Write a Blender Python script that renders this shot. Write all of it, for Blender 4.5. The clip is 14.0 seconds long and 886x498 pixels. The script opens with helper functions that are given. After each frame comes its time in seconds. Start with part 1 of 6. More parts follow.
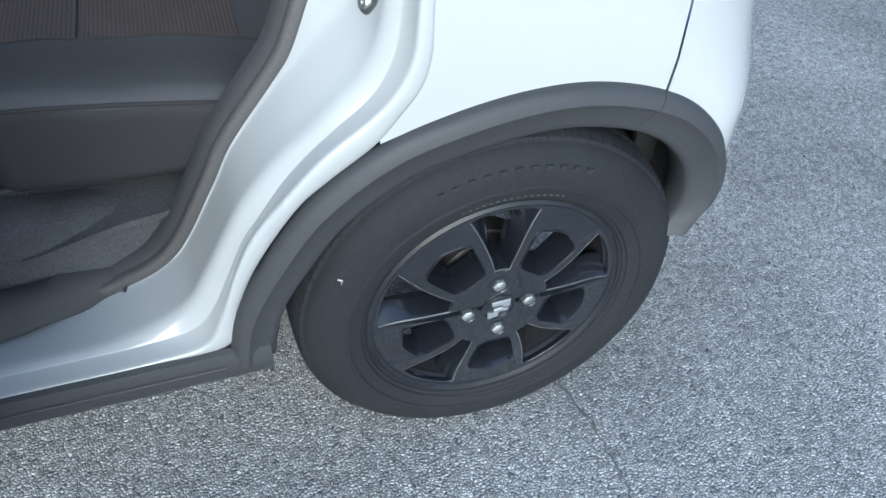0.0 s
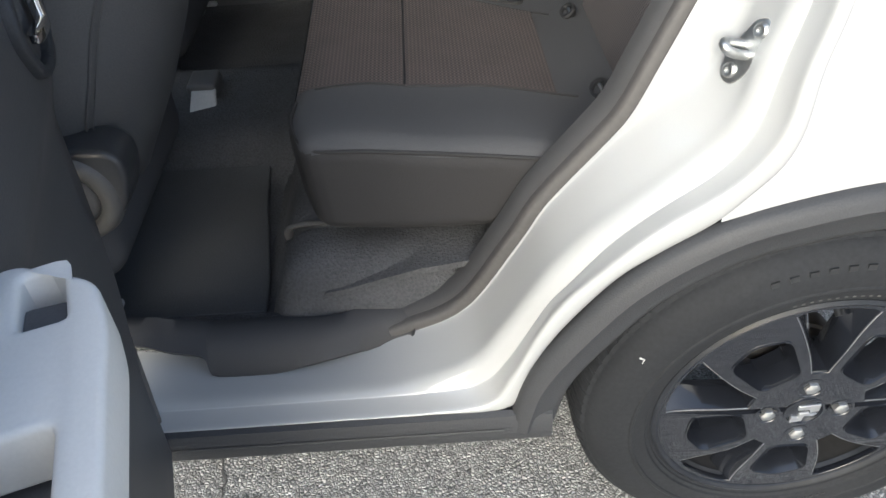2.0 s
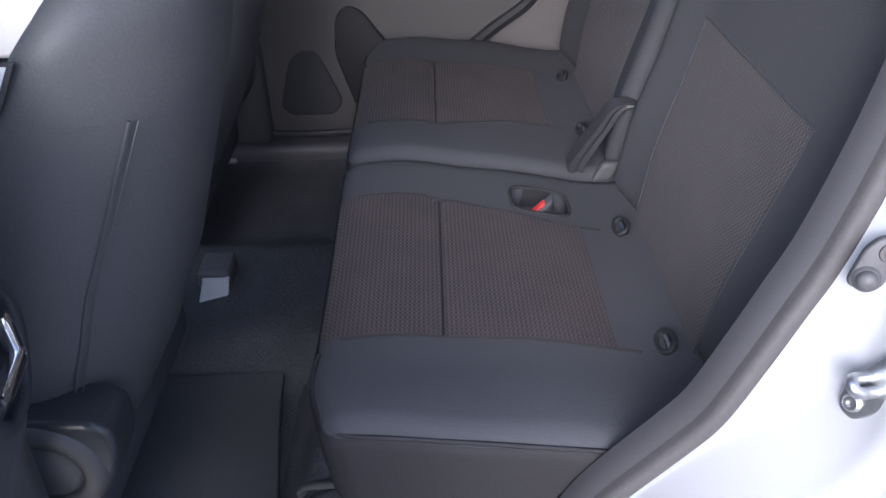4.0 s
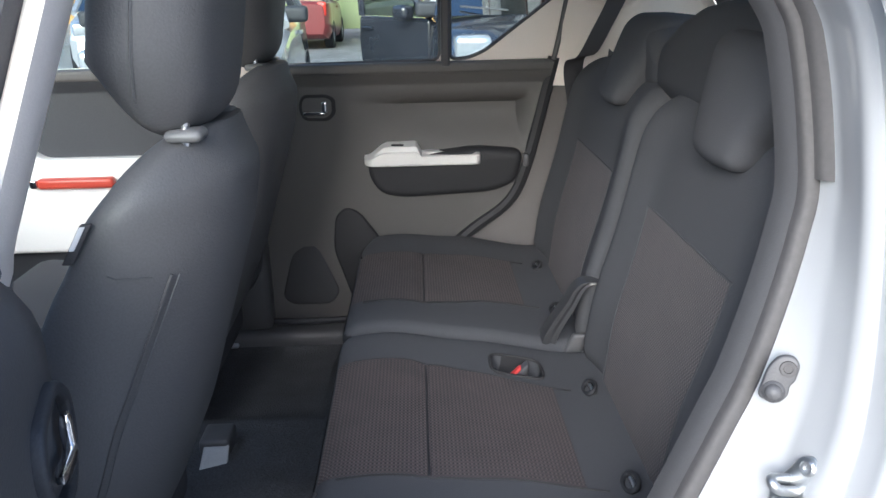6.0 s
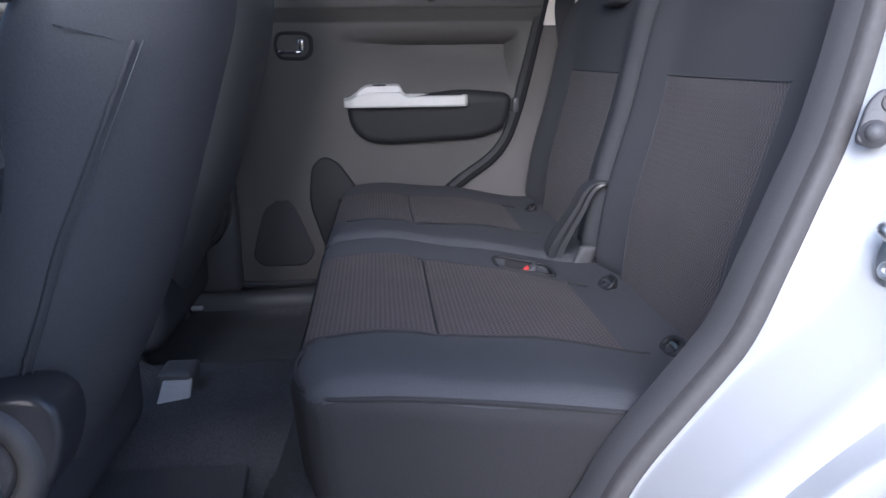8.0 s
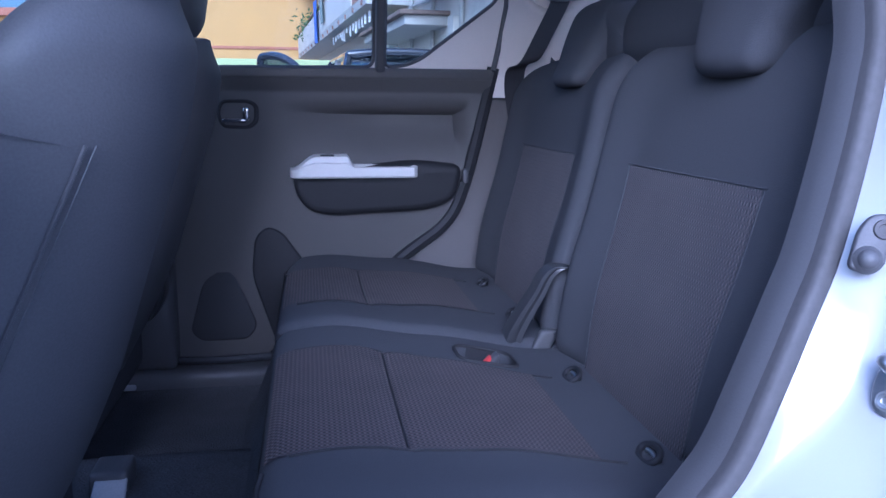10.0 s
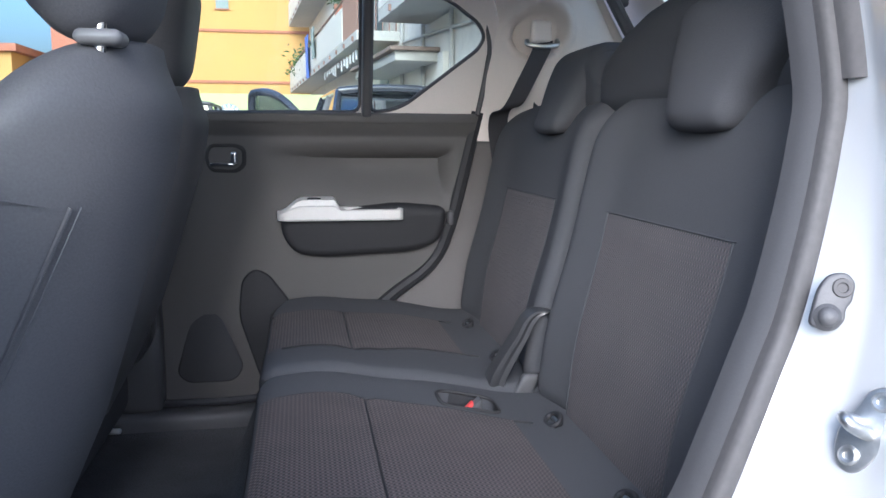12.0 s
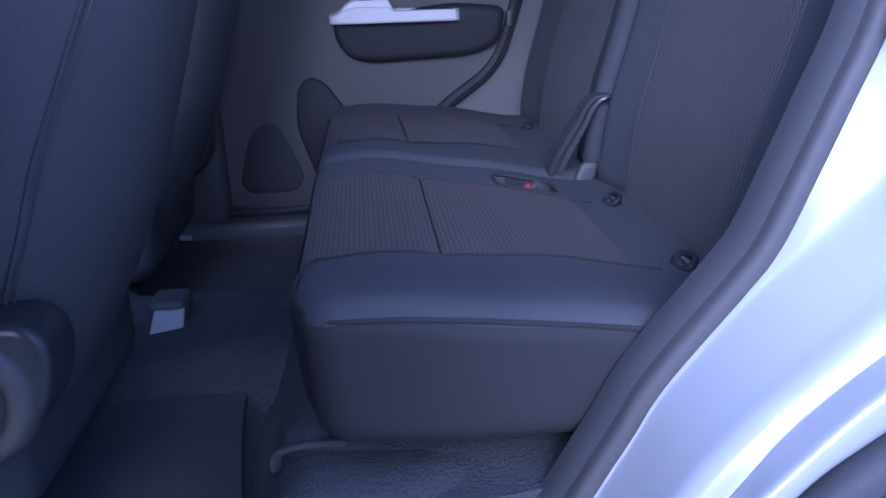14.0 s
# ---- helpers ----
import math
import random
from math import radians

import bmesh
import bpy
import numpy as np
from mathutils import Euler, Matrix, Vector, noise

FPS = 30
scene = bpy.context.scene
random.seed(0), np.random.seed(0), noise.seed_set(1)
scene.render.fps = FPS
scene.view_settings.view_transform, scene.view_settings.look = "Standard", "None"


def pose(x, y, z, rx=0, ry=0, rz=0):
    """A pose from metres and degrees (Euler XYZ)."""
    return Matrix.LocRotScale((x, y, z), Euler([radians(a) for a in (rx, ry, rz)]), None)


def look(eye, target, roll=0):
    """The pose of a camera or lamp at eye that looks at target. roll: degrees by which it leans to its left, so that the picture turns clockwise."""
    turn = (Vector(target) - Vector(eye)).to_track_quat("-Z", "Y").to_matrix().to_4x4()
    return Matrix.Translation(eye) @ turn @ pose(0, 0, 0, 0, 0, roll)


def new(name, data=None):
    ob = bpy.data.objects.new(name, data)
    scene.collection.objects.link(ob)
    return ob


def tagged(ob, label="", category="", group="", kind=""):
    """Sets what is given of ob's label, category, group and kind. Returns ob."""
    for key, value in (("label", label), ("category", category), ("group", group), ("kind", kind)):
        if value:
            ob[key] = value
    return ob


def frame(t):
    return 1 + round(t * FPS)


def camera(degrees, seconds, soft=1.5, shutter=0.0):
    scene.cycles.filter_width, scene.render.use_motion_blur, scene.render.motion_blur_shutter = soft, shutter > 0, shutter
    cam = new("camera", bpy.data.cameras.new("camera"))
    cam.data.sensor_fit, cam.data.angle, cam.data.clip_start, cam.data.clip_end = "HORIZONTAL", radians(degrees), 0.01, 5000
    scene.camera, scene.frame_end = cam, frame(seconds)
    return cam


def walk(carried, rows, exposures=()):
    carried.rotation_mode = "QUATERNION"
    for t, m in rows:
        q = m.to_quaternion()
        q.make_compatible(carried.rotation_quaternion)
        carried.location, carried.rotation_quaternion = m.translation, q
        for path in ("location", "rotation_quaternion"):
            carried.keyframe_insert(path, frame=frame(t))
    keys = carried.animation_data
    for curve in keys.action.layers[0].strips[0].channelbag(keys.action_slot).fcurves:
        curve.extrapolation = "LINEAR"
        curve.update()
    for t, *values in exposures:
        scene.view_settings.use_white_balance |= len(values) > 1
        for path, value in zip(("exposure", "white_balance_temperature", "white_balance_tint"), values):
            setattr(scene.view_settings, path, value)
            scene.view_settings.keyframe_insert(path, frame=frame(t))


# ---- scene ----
cam = camera(60.0, 14.0)
PATH = [
    (0, (-0.339, -0.696, 1.183), (0.144, 0.65, -0.215), 2.5),
    (0.5, (-0.328, -0.722, 1.103), (0.058, 0.651, -0.299), 1.7),
    (1, (-0.372, -0.666, 1.05), (-0.105, 0.752, -0.335), -0.1),
    (1.5, (-0.433, -0.619, 1.102), (-0.289, 0.845, -0.253), -1.6),
    (1.8, (-0.439, -0.671, 1.093), (-0.418, 0.895, -0.15), -3.8),
    (2, (-0.478, -0.61, 1.17), (-0.456, 0.9, -0.141), -3.1),
    (2.5, (-0.487, -0.524, 1.19), (-0.503, 1.006, -0.097), -3.3),
    (3, (-0.494, -0.449, 1.211), (-0.514, 1.102, -0.052), -2.9),
    (3.5, (-0.5, -0.393, 1.23), (-0.51, 1.186, 0.002), -2.3),
    (4, (-0.509, -0.356, 1.263), (-0.496, 1.287, 0.123), -1.5),
    (4.2, (-0.509, -0.344, 1.279), (-0.491, 1.331, 0.187), -1.6),
    (6.3, (-0.504, -0.554, 1.261), (-0.444, 1.349, 0.649), -1.2),
    (6.5, (-0.515, -0.563, 1.192), (-0.444, 1.345, 0.597), -1.4),
    (7, (-0.53, -0.532, 1.015), (-0.443, 1.392, 0.475), -1.4),
    (7.2, (-0.536, -0.52, 0.973), (-0.439, 1.409, 0.457), -1.2),
    (9.3, (-0.611, -0.401, 0.937), (-0.328, 1.528, 0.491), -0.0),
    (9.5, (-0.616, -0.403, 0.958), (-0.312, 1.528, 0.535), 0.2),
    (10, (-0.601, -0.403, 1.001), (-0.265, 1.534, 0.633), 0.4),
    (10.5, (-0.586, -0.406, 1.049), (-0.231, 1.536, 0.731), 0.3),
    (11, (-0.592, -0.42, 1.074), (-0.217, 1.525, 0.8), 0.6),
    (11.5, (-0.596, -0.421, 1.076), (-0.221, 1.526, 0.81), 0.4),
    (12, (-0.59, -0.421, 1.027), (-0.23, 1.526, 0.741), 0.3),
    (12.5, (-0.593, -0.425, 0.98), (-0.252, 1.518, 0.647), -0.0),
    (13, (-0.6, -0.437, 0.929), (-0.285, 1.502, 0.555), 0.1),
    (13.5, (-0.593, -0.447, 0.906), (-0.344, 1.478, 0.427), -0.6),
    (14, (-0.577, -0.424, 0.921), (-0.399, 1.455, 0.26), -1.7),
]
EXPOSURES = [(0.0, 1.86, 4650, 1), (0.5, 1.93, 5200, 3), (1.0, 2.08, 5250, 5), (2.0, 2.18, 5420, 5), (3.4, 2.27, 5000, 7), (4.2, 2.24, 4800, 20), (6.4, 2.36, 5000, 8), (7.0, 2.41, 5200, 8), (9.2, 1.84, 3910, 28), (10.0, 1.94, 3910, 26), (10.4, 2.34, 4450, 15), (11.0, 2.42, 4650, 12), (13.0, 2.48, 4750, 15), (13.4, 2.2, 3920, 24), (14.0, 1.78, 3880, 33)]
walk(cam, [(t, look(eye, target, roll)) for t, eye, target, roll in PATH], EXPOSURES)

# ---- light ----
world = bpy.data.worlds.new("sky")
scene.world = world
world.use_nodes = True
wn, wl = world.node_tree.nodes, world.node_tree.links
sky = wn.new("ShaderNodeTexSky")
sky.sky_type, sky.sun_disc = "NISHITA", False
SUN_UP, SUN_WAY = 26, -164  # degrees above the horizon, and clockwise from +y
sky.sun_elevation, sky.sun_rotation = radians(SUN_UP), radians(SUN_WAY)
sky.dust_density, sky.air_density, sky.ozone_density = 7.0, 1.0, 0.5
wl.new(sky.outputs["Color"], wn["Background"].inputs["Color"])
wn["Background"].inputs["Strength"].default_value = 0.075
sun = new("sun", bpy.data.lights.new("sun", "SUN"))
sun.data.energy, sun.data.angle, sun.data.color = 0.12, radians(40), (1.0, 0.98, 0.95)
sun.rotation_euler = Vector((-math.sin(radians(SUN_WAY)) * math.cos(radians(SUN_UP)), -math.cos(radians(SUN_WAY)) * math.cos(radians(SUN_UP)), -math.sin(radians(SUN_UP)))).to_track_quat("-Z", "Y").to_euler()


# ---- materials ----
def nodes_of(name):
    m = bpy.data.materials.new(name)
    m.use_nodes = True
    return m, m.node_tree.nodes, m.node_tree.links, m.node_tree.nodes["Principled BSDF"]


def surface(name, colour, rough, metal=0.0, vary=0.15, grain=60.0, bump=0.1, stain=3.0, coat=0.0, spec=0.5, dist=0.002):
    """A surface with stains and grain at two scales, and a fine relief."""
    m, n, l, b = nodes_of(name)
    co = n.new("ShaderNodeTexCoord")
    fine, wide = n.new("ShaderNodeTexNoise"), n.new("ShaderNodeTexNoise")
    fine.inputs["Scale"].default_value, fine.inputs["Detail"].default_value = grain, 3
    wide.inputs["Scale"].default_value, wide.inputs["Detail"].default_value = stain, 4
    for t in (fine, wide):
        l.new(co.outputs["Object"], t.inputs["Vector"])
    add = n.new("ShaderNodeMath")
    add.operation = "ADD"
    l.new(fine.outputs["Fac"], add.inputs[0]), l.new(wide.outputs["Fac"], add.inputs[1])
    span = n.new("ShaderNodeMapRange")
    span.inputs["From Min"].default_value, span.inputs["From Max"].default_value = 0.6, 1.4
    span.inputs["To Min"].default_value, span.inputs["To Max"].default_value = 1 - vary, 1 + vary
    l.new(add.outputs[0], span.inputs["Value"])
    mul = n.new("ShaderNodeVectorMath")
    mul.operation = "SCALE"
    mul.inputs[0].default_value = colour
    l.new(span.outputs[0], mul.inputs["Scale"])
    l.new(mul.outputs[0], b.inputs["Base Color"])
    rr = n.new("ShaderNodeMapRange")
    rr.inputs["From Min"].default_value, rr.inputs["From Max"].default_value = 0.3, 0.7
    rr.inputs["To Min"].default_value, rr.inputs["To Max"].default_value = rough * 0.85, min(1.0, rough * 1.15)
    l.new(wide.outputs["Fac"], rr.inputs["Value"])
    l.new(rr.outputs[0], b.inputs["Roughness"])
    b.inputs["Metallic"].default_value = metal
    b.inputs["Coat Weight"].default_value = coat
    b.inputs["Coat Roughness"].default_value = 0.04
    b.inputs["Specular IOR Level"].default_value = spec
    if bump:
        bp = n.new("ShaderNodeBump")
        bp.inputs["Strength"].default_value, bp.inputs["Distance"].default_value = bump, dist
        l.new(fine.outputs["Fac"], bp.inputs["Height"])
        l.new(bp.outputs[0], b.inputs["Normal"])
    return m


def woven(name, dark, light, pitch, axes):
    """A woven cloth: rows of small raised knots, pitch metres apart along the two axes given."""
    m, n, l, b = nodes_of(name)
    co, sep = n.new("ShaderNodeTexCoord"), n.new("ShaderNodeSeparateXYZ")
    l.new(co.outputs["Object"], sep.inputs[0])
    waves = []
    for a, p in zip(axes, pitch):
        mu, si = n.new("ShaderNodeMath"), n.new("ShaderNodeMath")
        mu.operation, si.operation = "MULTIPLY", "SINE"
        mu.inputs[1].default_value = 2 * math.pi / p
        l.new(sep.outputs[a], mu.inputs[0]), l.new(mu.outputs[0], si.inputs[0])
        waves.append(si)
    pr = n.new("ShaderNodeMath")
    pr.operation = "MULTIPLY"
    l.new(waves[0].outputs[0], pr.inputs[0]), l.new(waves[1].outputs[0], pr.inputs[1])
    ad = n.new("ShaderNodeMath")
    ad.operation = "MULTIPLY_ADD"
    ad.inputs[1].default_value = 0.6
    l.new(waves[0].outputs[0], ad.inputs[0]), l.new(pr.outputs[0], ad.inputs[2])
    noi = n.new("ShaderNodeTexNoise")
    noi.inputs["Scale"].default_value = 14
    l.new(co.outputs["Object"], noi.inputs["Vector"])
    a2 = n.new("ShaderNodeMath")
    a2.operation = "ADD"
    l.new(ad.outputs[0], a2.inputs[0]), l.new(noi.outputs["Fac"], a2.inputs[1])
    ramp = n.new("ShaderNodeMapRange")
    ramp.inputs["From Min"].default_value, ramp.inputs["From Max"].default_value = -0.4, 1.7
    l.new(a2.outputs[0], ramp.inputs["Value"])
    mix = n.new("ShaderNodeMix")
    mix.data_type = "RGBA"
    mix.inputs["A"].default_value, mix.inputs["B"].default_value = (*dark, 1), (*light, 1)
    l.new(ramp.outputs[0], mix.inputs["Factor"])
    l.new(mix.outputs["Result"], b.inputs["Base Color"])
    b.inputs["Roughness"].default_value = 0.9
    b.inputs["Sheen Weight"].default_value = 0.04
    bp = n.new("ShaderNodeBump")
    bp.inputs["Strength"].default_value, bp.inputs["Distance"].default_value = 0.5, 0.0015
    l.new(ad.outputs[0], bp.inputs["Height"]), l.new(bp.outputs[0], b.inputs["Normal"])
    return m


def glass(name, tint=(0.9, 0.95, 0.93), rough=0.0, shine=0.04):
    m, n, l, b = nodes_of(name)
    n.remove(b)
    tr, gl, mx = n.new("ShaderNodeBsdfTransparent"), n.new("ShaderNodeBsdfGlossy"), n.new("ShaderNodeMixShader")
    face, power, fr = n.new("ShaderNodeLayerWeight"), n.new("ShaderNodeMath"), n.new("ShaderNodeMath")
    power.operation, fr.operation = "POWER", "MULTIPLY_ADD"
    power.inputs[1].default_value, fr.inputs[1].default_value, fr.inputs[2].default_value = 5.0, 0.9, shine
    l.new(face.outputs["Facing"], power.inputs[0]), l.new(power.outputs[0], fr.inputs[0])
    tr.inputs["Color"].default_value = (*tint, 1)
    gl.inputs["Roughness"].default_value = rough
    l.new(fr.outputs[0], mx.inputs[0]), l.new(tr.outputs[0], mx.inputs[1]), l.new(gl.outputs[0], mx.inputs[2])
    l.new(mx.outputs[0], n["Material Output"].inputs["Surface"])
    return m


def asphalt_surface():
    """Worn asphalt: pale chippings bedded in grey, darker pits, wide stains."""
    m, n, l, b = nodes_of("worn_asphalt")
    co = n.new("ShaderNodeTexCoord")
    vo, v2, no, st = n.new("ShaderNodeTexVoronoi"), n.new("ShaderNodeTexVoronoi"), n.new("ShaderNodeTexNoise"), n.new("ShaderNodeTexNoise")
    vo.inputs["Scale"].default_value, v2.inputs["Scale"].default_value = 165, 165
    v2.feature = "DISTANCE_TO_EDGE"
    no.inputs["Scale"].default_value, no.inputs["Detail"].default_value = 45, 5
    st.inputs["Scale"].default_value, st.inputs["Detail"].default_value = 1.6, 6
    for t in (vo, v2, no, st):
        l.new(co.outputs["Object"], t.inputs["Vector"])
    stone = n.new("ShaderNodeValToRGB")
    stone.color_ramp.elements[0].color, stone.color_ramp.elements[1].color = (0.205, 0.207, 0.208, 1), (0.51, 0.512, 0.513, 1)
    l.new(vo.outputs["Color"], stone.inputs["Fac"])
    pit = n.new("ShaderNodeMapRange")
    pit.inputs["From Min"].default_value, pit.inputs["From Max"].default_value = 0.01, 0.10
    pit.inputs["To Min"].default_value, pit.inputs["To Max"].default_value = 0.22, 1.10
    l.new(v2.outputs["Distance"], pit.inputs["Value"])
    wide = n.new("ShaderNodeMapRange")
    wide.inputs["From Min"].default_value, wide.inputs["From Max"].default_value = 0.3, 0.7
    wide.inputs["To Min"].default_value, wide.inputs["To Max"].default_value = 0.72, 1.2
    l.new(st.outputs["Fac"], wide.inputs["Value"])
    blot = n.new("ShaderNodeMapRange")
    blot.inputs["From Min"].default_value, blot.inputs["From Max"].default_value = 0.35, 0.65
    blot.inputs["To Min"].default_value, blot.inputs["To Max"].default_value = 0.8, 1.12
    l.new(no.outputs["Fac"], blot.inputs["Value"])
    s1, s2, s3 = (n.new("ShaderNodeVectorMath") for _ in range(3))
    for s in (s1, s2, s3):
        s.operation = "SCALE"
    l.new(stone.outputs[0], s1.inputs[0]), l.new(pit.outputs[0], s1.inputs["Scale"])
    l.new(s1.outputs[0], s2.inputs[0]), l.new(wide.outputs[0], s2.inputs["Scale"])
    l.new(s2.outputs[0], s3.inputs[0]), l.new(blot.outputs[0], s3.inputs["Scale"])
    l.new(s3.outputs[0], b.inputs["Base Color"])
    b.inputs["Roughness"].default_value = 0.85
    h = n.new("ShaderNodeMath")
    h.operation = "MULTIPLY_ADD"
    h.inputs[1].default_value = 4.0
    l.new(v2.outputs["Distance"], h.inputs[0]), l.new(no.outputs["Fac"], h.inputs[2])
    bp = n.new("ShaderNodeBump")
    bp.inputs["Strength"].default_value, bp.inputs["Distance"].default_value = 0.6, 0.005
    l.new(h.outputs[0], bp.inputs["Height"]), l.new(bp.outputs[0], b.inputs["Normal"])
    return m


ASPHALT = asphalt_surface()
PAINT = surface("white_car_paint", (0.44, 0.45, 0.455), 0.25, vary=0.02, grain=900, bump=0.02, coat=1.0, stain=1.5)
CLAD = surface("black_grained_plastic", (0.046, 0.048, 0.053), 0.55, vary=0.18, grain=420, bump=0.25, spec=0.35)
LINER = surface("wheel_arch_liner_plastic", (0.02, 0.02, 0.02), 0.8, vary=0.3, grain=90, bump=0.2)
SKIRT = surface("dark_vinyl_skirt", (0.038, 0.037, 0.038), 0.75, vary=0.10, grain=500, bump=0.2, spec=0.25)
HINGE = surface("smooth_black_plastic", (0.046, 0.047, 0.05), 0.32, vary=0.12, grain=300, bump=0.08)
RUBBER = surface("tyre_rubber", (0.019, 0.0205, 0.0235), 0.72, vary=0.3, grain=160, bump=0.2, stain=8, spec=0.2)
SEAL = surface("rubber_seal", (0.088, 0.084, 0.083), 0.7, vary=0.15, grain=150, bump=0.1)
ALLOY = surface("gloss_black_wheel_paint", (0.012, 0.0135, 0.018), 0.22, vary=0.25, grain=60, bump=0.0, coat=0.9, stain=12, spec=0.45)
RIM_EDGE = surface("satin_black_rim_edge", (0.016, 0.018, 0.023), 0.45, vary=0.4, grain=80, bump=0.05, coat=0.15, stain=20, spec=0.3)
BARREL = surface("dusty_wheel_barrel", (0.016, 0.016, 0.017), 0.75, vary=0.4, grain=60, bump=0.1, spec=0.2)
STEEL = surface("zinc_steel", (0.56, 0.57, 0.57), 0.42, metal=1.0, vary=0.12, grain=200, bump=0.05)
RUST = surface("dark_brake_iron", (0.05, 0.045, 0.042), 0.55, metal=0.4, vary=0.4, grain=50, bump=0.3)
CHROME = surface("chrome", (0.8, 0.8, 0.8), 0.12, metal=1.0, vary=0.04, grain=80, bump=0)
CLOTH = surface("charcoal_seat_cloth", (0.081, 0.082, 0.088), 0.92, vary=0.14, grain=700, bump=0.35, spec=0.2)
LEATHERETTE = surface("charcoal_seat_back_cover", (0.108, 0.108, 0.111), 0.55, vary=0.14, grain=380, bump=0.25, spec=0.4)
# one weave in two tones: the flat copy is darkened against strong top light
WEAVE_FLAT = woven("ribbed_seat_weave", (0.030, 0.027, 0.028), (0.108, 0.083, 0.079), (0.0058, 0.0080), (0, 1))
WEAVE_UP = woven("ribbed_backrest_weave", (0.060, 0.058, 0.063), (0.130, 0.111, 0.108), (0.0058, 0.0080), (1, 2))
CARPET = surface("grey_carpet", (0.085, 0.086, 0.09), 0.98, vary=0.35, grain=260, bump=0.9, stain=9, spec=0.1, dist=0.004)
MAT = surface("black_floor_mat", (0.08, 0.082, 0.085), 0.95, vary=0.25, grain=500, bump=0.6, spec=0.15)
TRIM = surface("dark_grey_door_trim", (0.108, 0.103, 0.098), 0.6, vary=0.08, grain=500, bump=0.3, spec=0.4)
SIDE_TRIM = surface("smooth_dark_side_trim", (0.060, 0.060, 0.063), 0.7, vary=0.08, grain=500, bump=0.08, spec=0.3)
TRIM_BLACK = surface("black_interior_plastic", (0.094, 0.093, 0.096), 0.5, vary=0.12, grain=400, bump=0.2)
RECLINER = surface("grey_recliner_plastic", (0.085, 0.084, 0.083), 0.45, vary=0.1, grain=400, bump=0.1)
SOFT_BLACK = surface("soft_black_plastic", (0.028, 0.028, 0.03), 0.6, vary=0.15, grain=400, bump=0.2, spec=0.35)
GUIDE = surface("grey_guide_plastic", (0.17, 0.17, 0.17), 0.4, vary=0.08, grain=300, bump=0.05)
PILLAR = surface("light_grey_pillar_trim", (0.82, 0.76, 0.7), 0.62, vary=0.05, grain=450, bump=0.15)
HEADLINER = surface("pale_headliner_cloth", (0.84, 0.83, 0.8), 0.95, vary=0.05, grain=600, bump=0.3)
ARMREST = surface("off_white_armrest_plastic", (0.8, 0.785, 0.75), 0.42, vary=0.04, grain=400, bump=0.1)
ORANGE = surface("orange_red_pull_handle", (0.46, 0.062, 0.035), 0.35, vary=0.06, grain=200, bump=0.05)
RED = surface("red_buckle_button", (0.72, 0.07, 0.06), 0.4, vary=0.05, grain=100, bump=0.0)
BELT = surface("black_belt_webbing", (0.05, 0.05, 0.054), 0.8, vary=0.15, grain=700, bump=0.4)
BADGE = surface("brushed_silver_badge", (0.72, 0.73, 0.74), 0.3, metal=0.9, vary=0.06, grain=120, bump=0.03)
GREY_PLASTIC = surface("grey_plastic_cover", (0.45, 0.45, 0.45), 0.6, vary=0.12, grain=300, bump=0.1)
GLASS = glass("window_glass")
DARK_GLASS = glass("tinted_car_glass", (0.46, 0.49, 0.50), shine=0.40)
YELLOW_WALL = surface("ochre_yellow_render", (0.5, 0.305, 0.095), 0.9, vary=0.08, grain=8, bump=0.2, stain=0.5)
BAND = surface("terracotta_band", (0.36, 0.15, 0.09), 0.85, vary=0.1, grain=10, bump=0.1)
WHITE_WALL = surface("weathered_cream_render", (0.6, 0.58, 0.52), 0.9, vary=0.12, grain=6, bump=0.2, stain=0.8)
CONCRETE = surface("balcony_concrete", (0.42, 0.415, 0.385), 0.9, vary=0.18, grain=10, bump=0.2, stain=1.0)
SHUTTER = surface("grey_green_shutter", (0.22, 0.27, 0.26), 0.6, vary=0.1, grain=20, bump=0.1)
IRON = surface("painted_iron_rail", (0.20, 0.12, 0.09), 0.6, vary=0.2, grain=40, bump=0.1)
ROOF_TILE = surface("weathered_roof_tile", (0.22, 0.17, 0.14), 0.9, vary=0.25, grain=12, bump=0.3)
BLUE_CLOTH = surface("blue_laundry_cloth", (0.10, 0.16, 0.48), 0.9, vary=0.1, grain=60, bump=0.2)
WHITE_CLOTH = surface("white_laundry_cloth", (0.78, 0.78, 0.78), 0.9, vary=0.05, grain=60, bump=0.2)
LEAF = surface("balcony_plant_leaves", (0.06, 0.11, 0.03), 0.7, vary=0.4, grain=30, bump=0.0)
BANNER = surface("pale_green_banner", (0.42, 0.48, 0.22), 0.6, vary=0.05, grain=5, bump=0.0)
SHOP_WALL = surface("grey_slatted_cladding", (0.36, 0.37, 0.36), 0.8, vary=0.1, grain=5, bump=0.0)
SIGN_YELLOW = surface("yellow_sign_panel", (0.52, 0.46, 0.14), 0.5, vary=0.04, grain=5, bump=0.0)
SIGN_GREY = surface("grey_blue_sign_paint", (0.22, 0.27, 0.33), 0.5, vary=0.04, grain=5, bump=0.0)
NAVY = surface("dark_blue_car_paint", (0.026, 0.029, 0.038), 0.25, vary=0.08, grain=40, bump=0.0, coat=1.0)
SILVER = surface("silver_car_paint", (0.55, 0.57, 0.60), 0.3, metal=0.5, vary=0.04, grain=40, bump=0.0, coat=1.0)
MAROON = surface("red_vehicle_paint", (0.17, 0.02, 0.023), 0.35, vary=0.1, grain=30, bump=0.0, coat=0.6)
LAMP_RED = surface("red_tail_lamp_lens", (0.65, 0.05, 0.03), 0.2, vary=0.05, grain=30, bump=0.0)
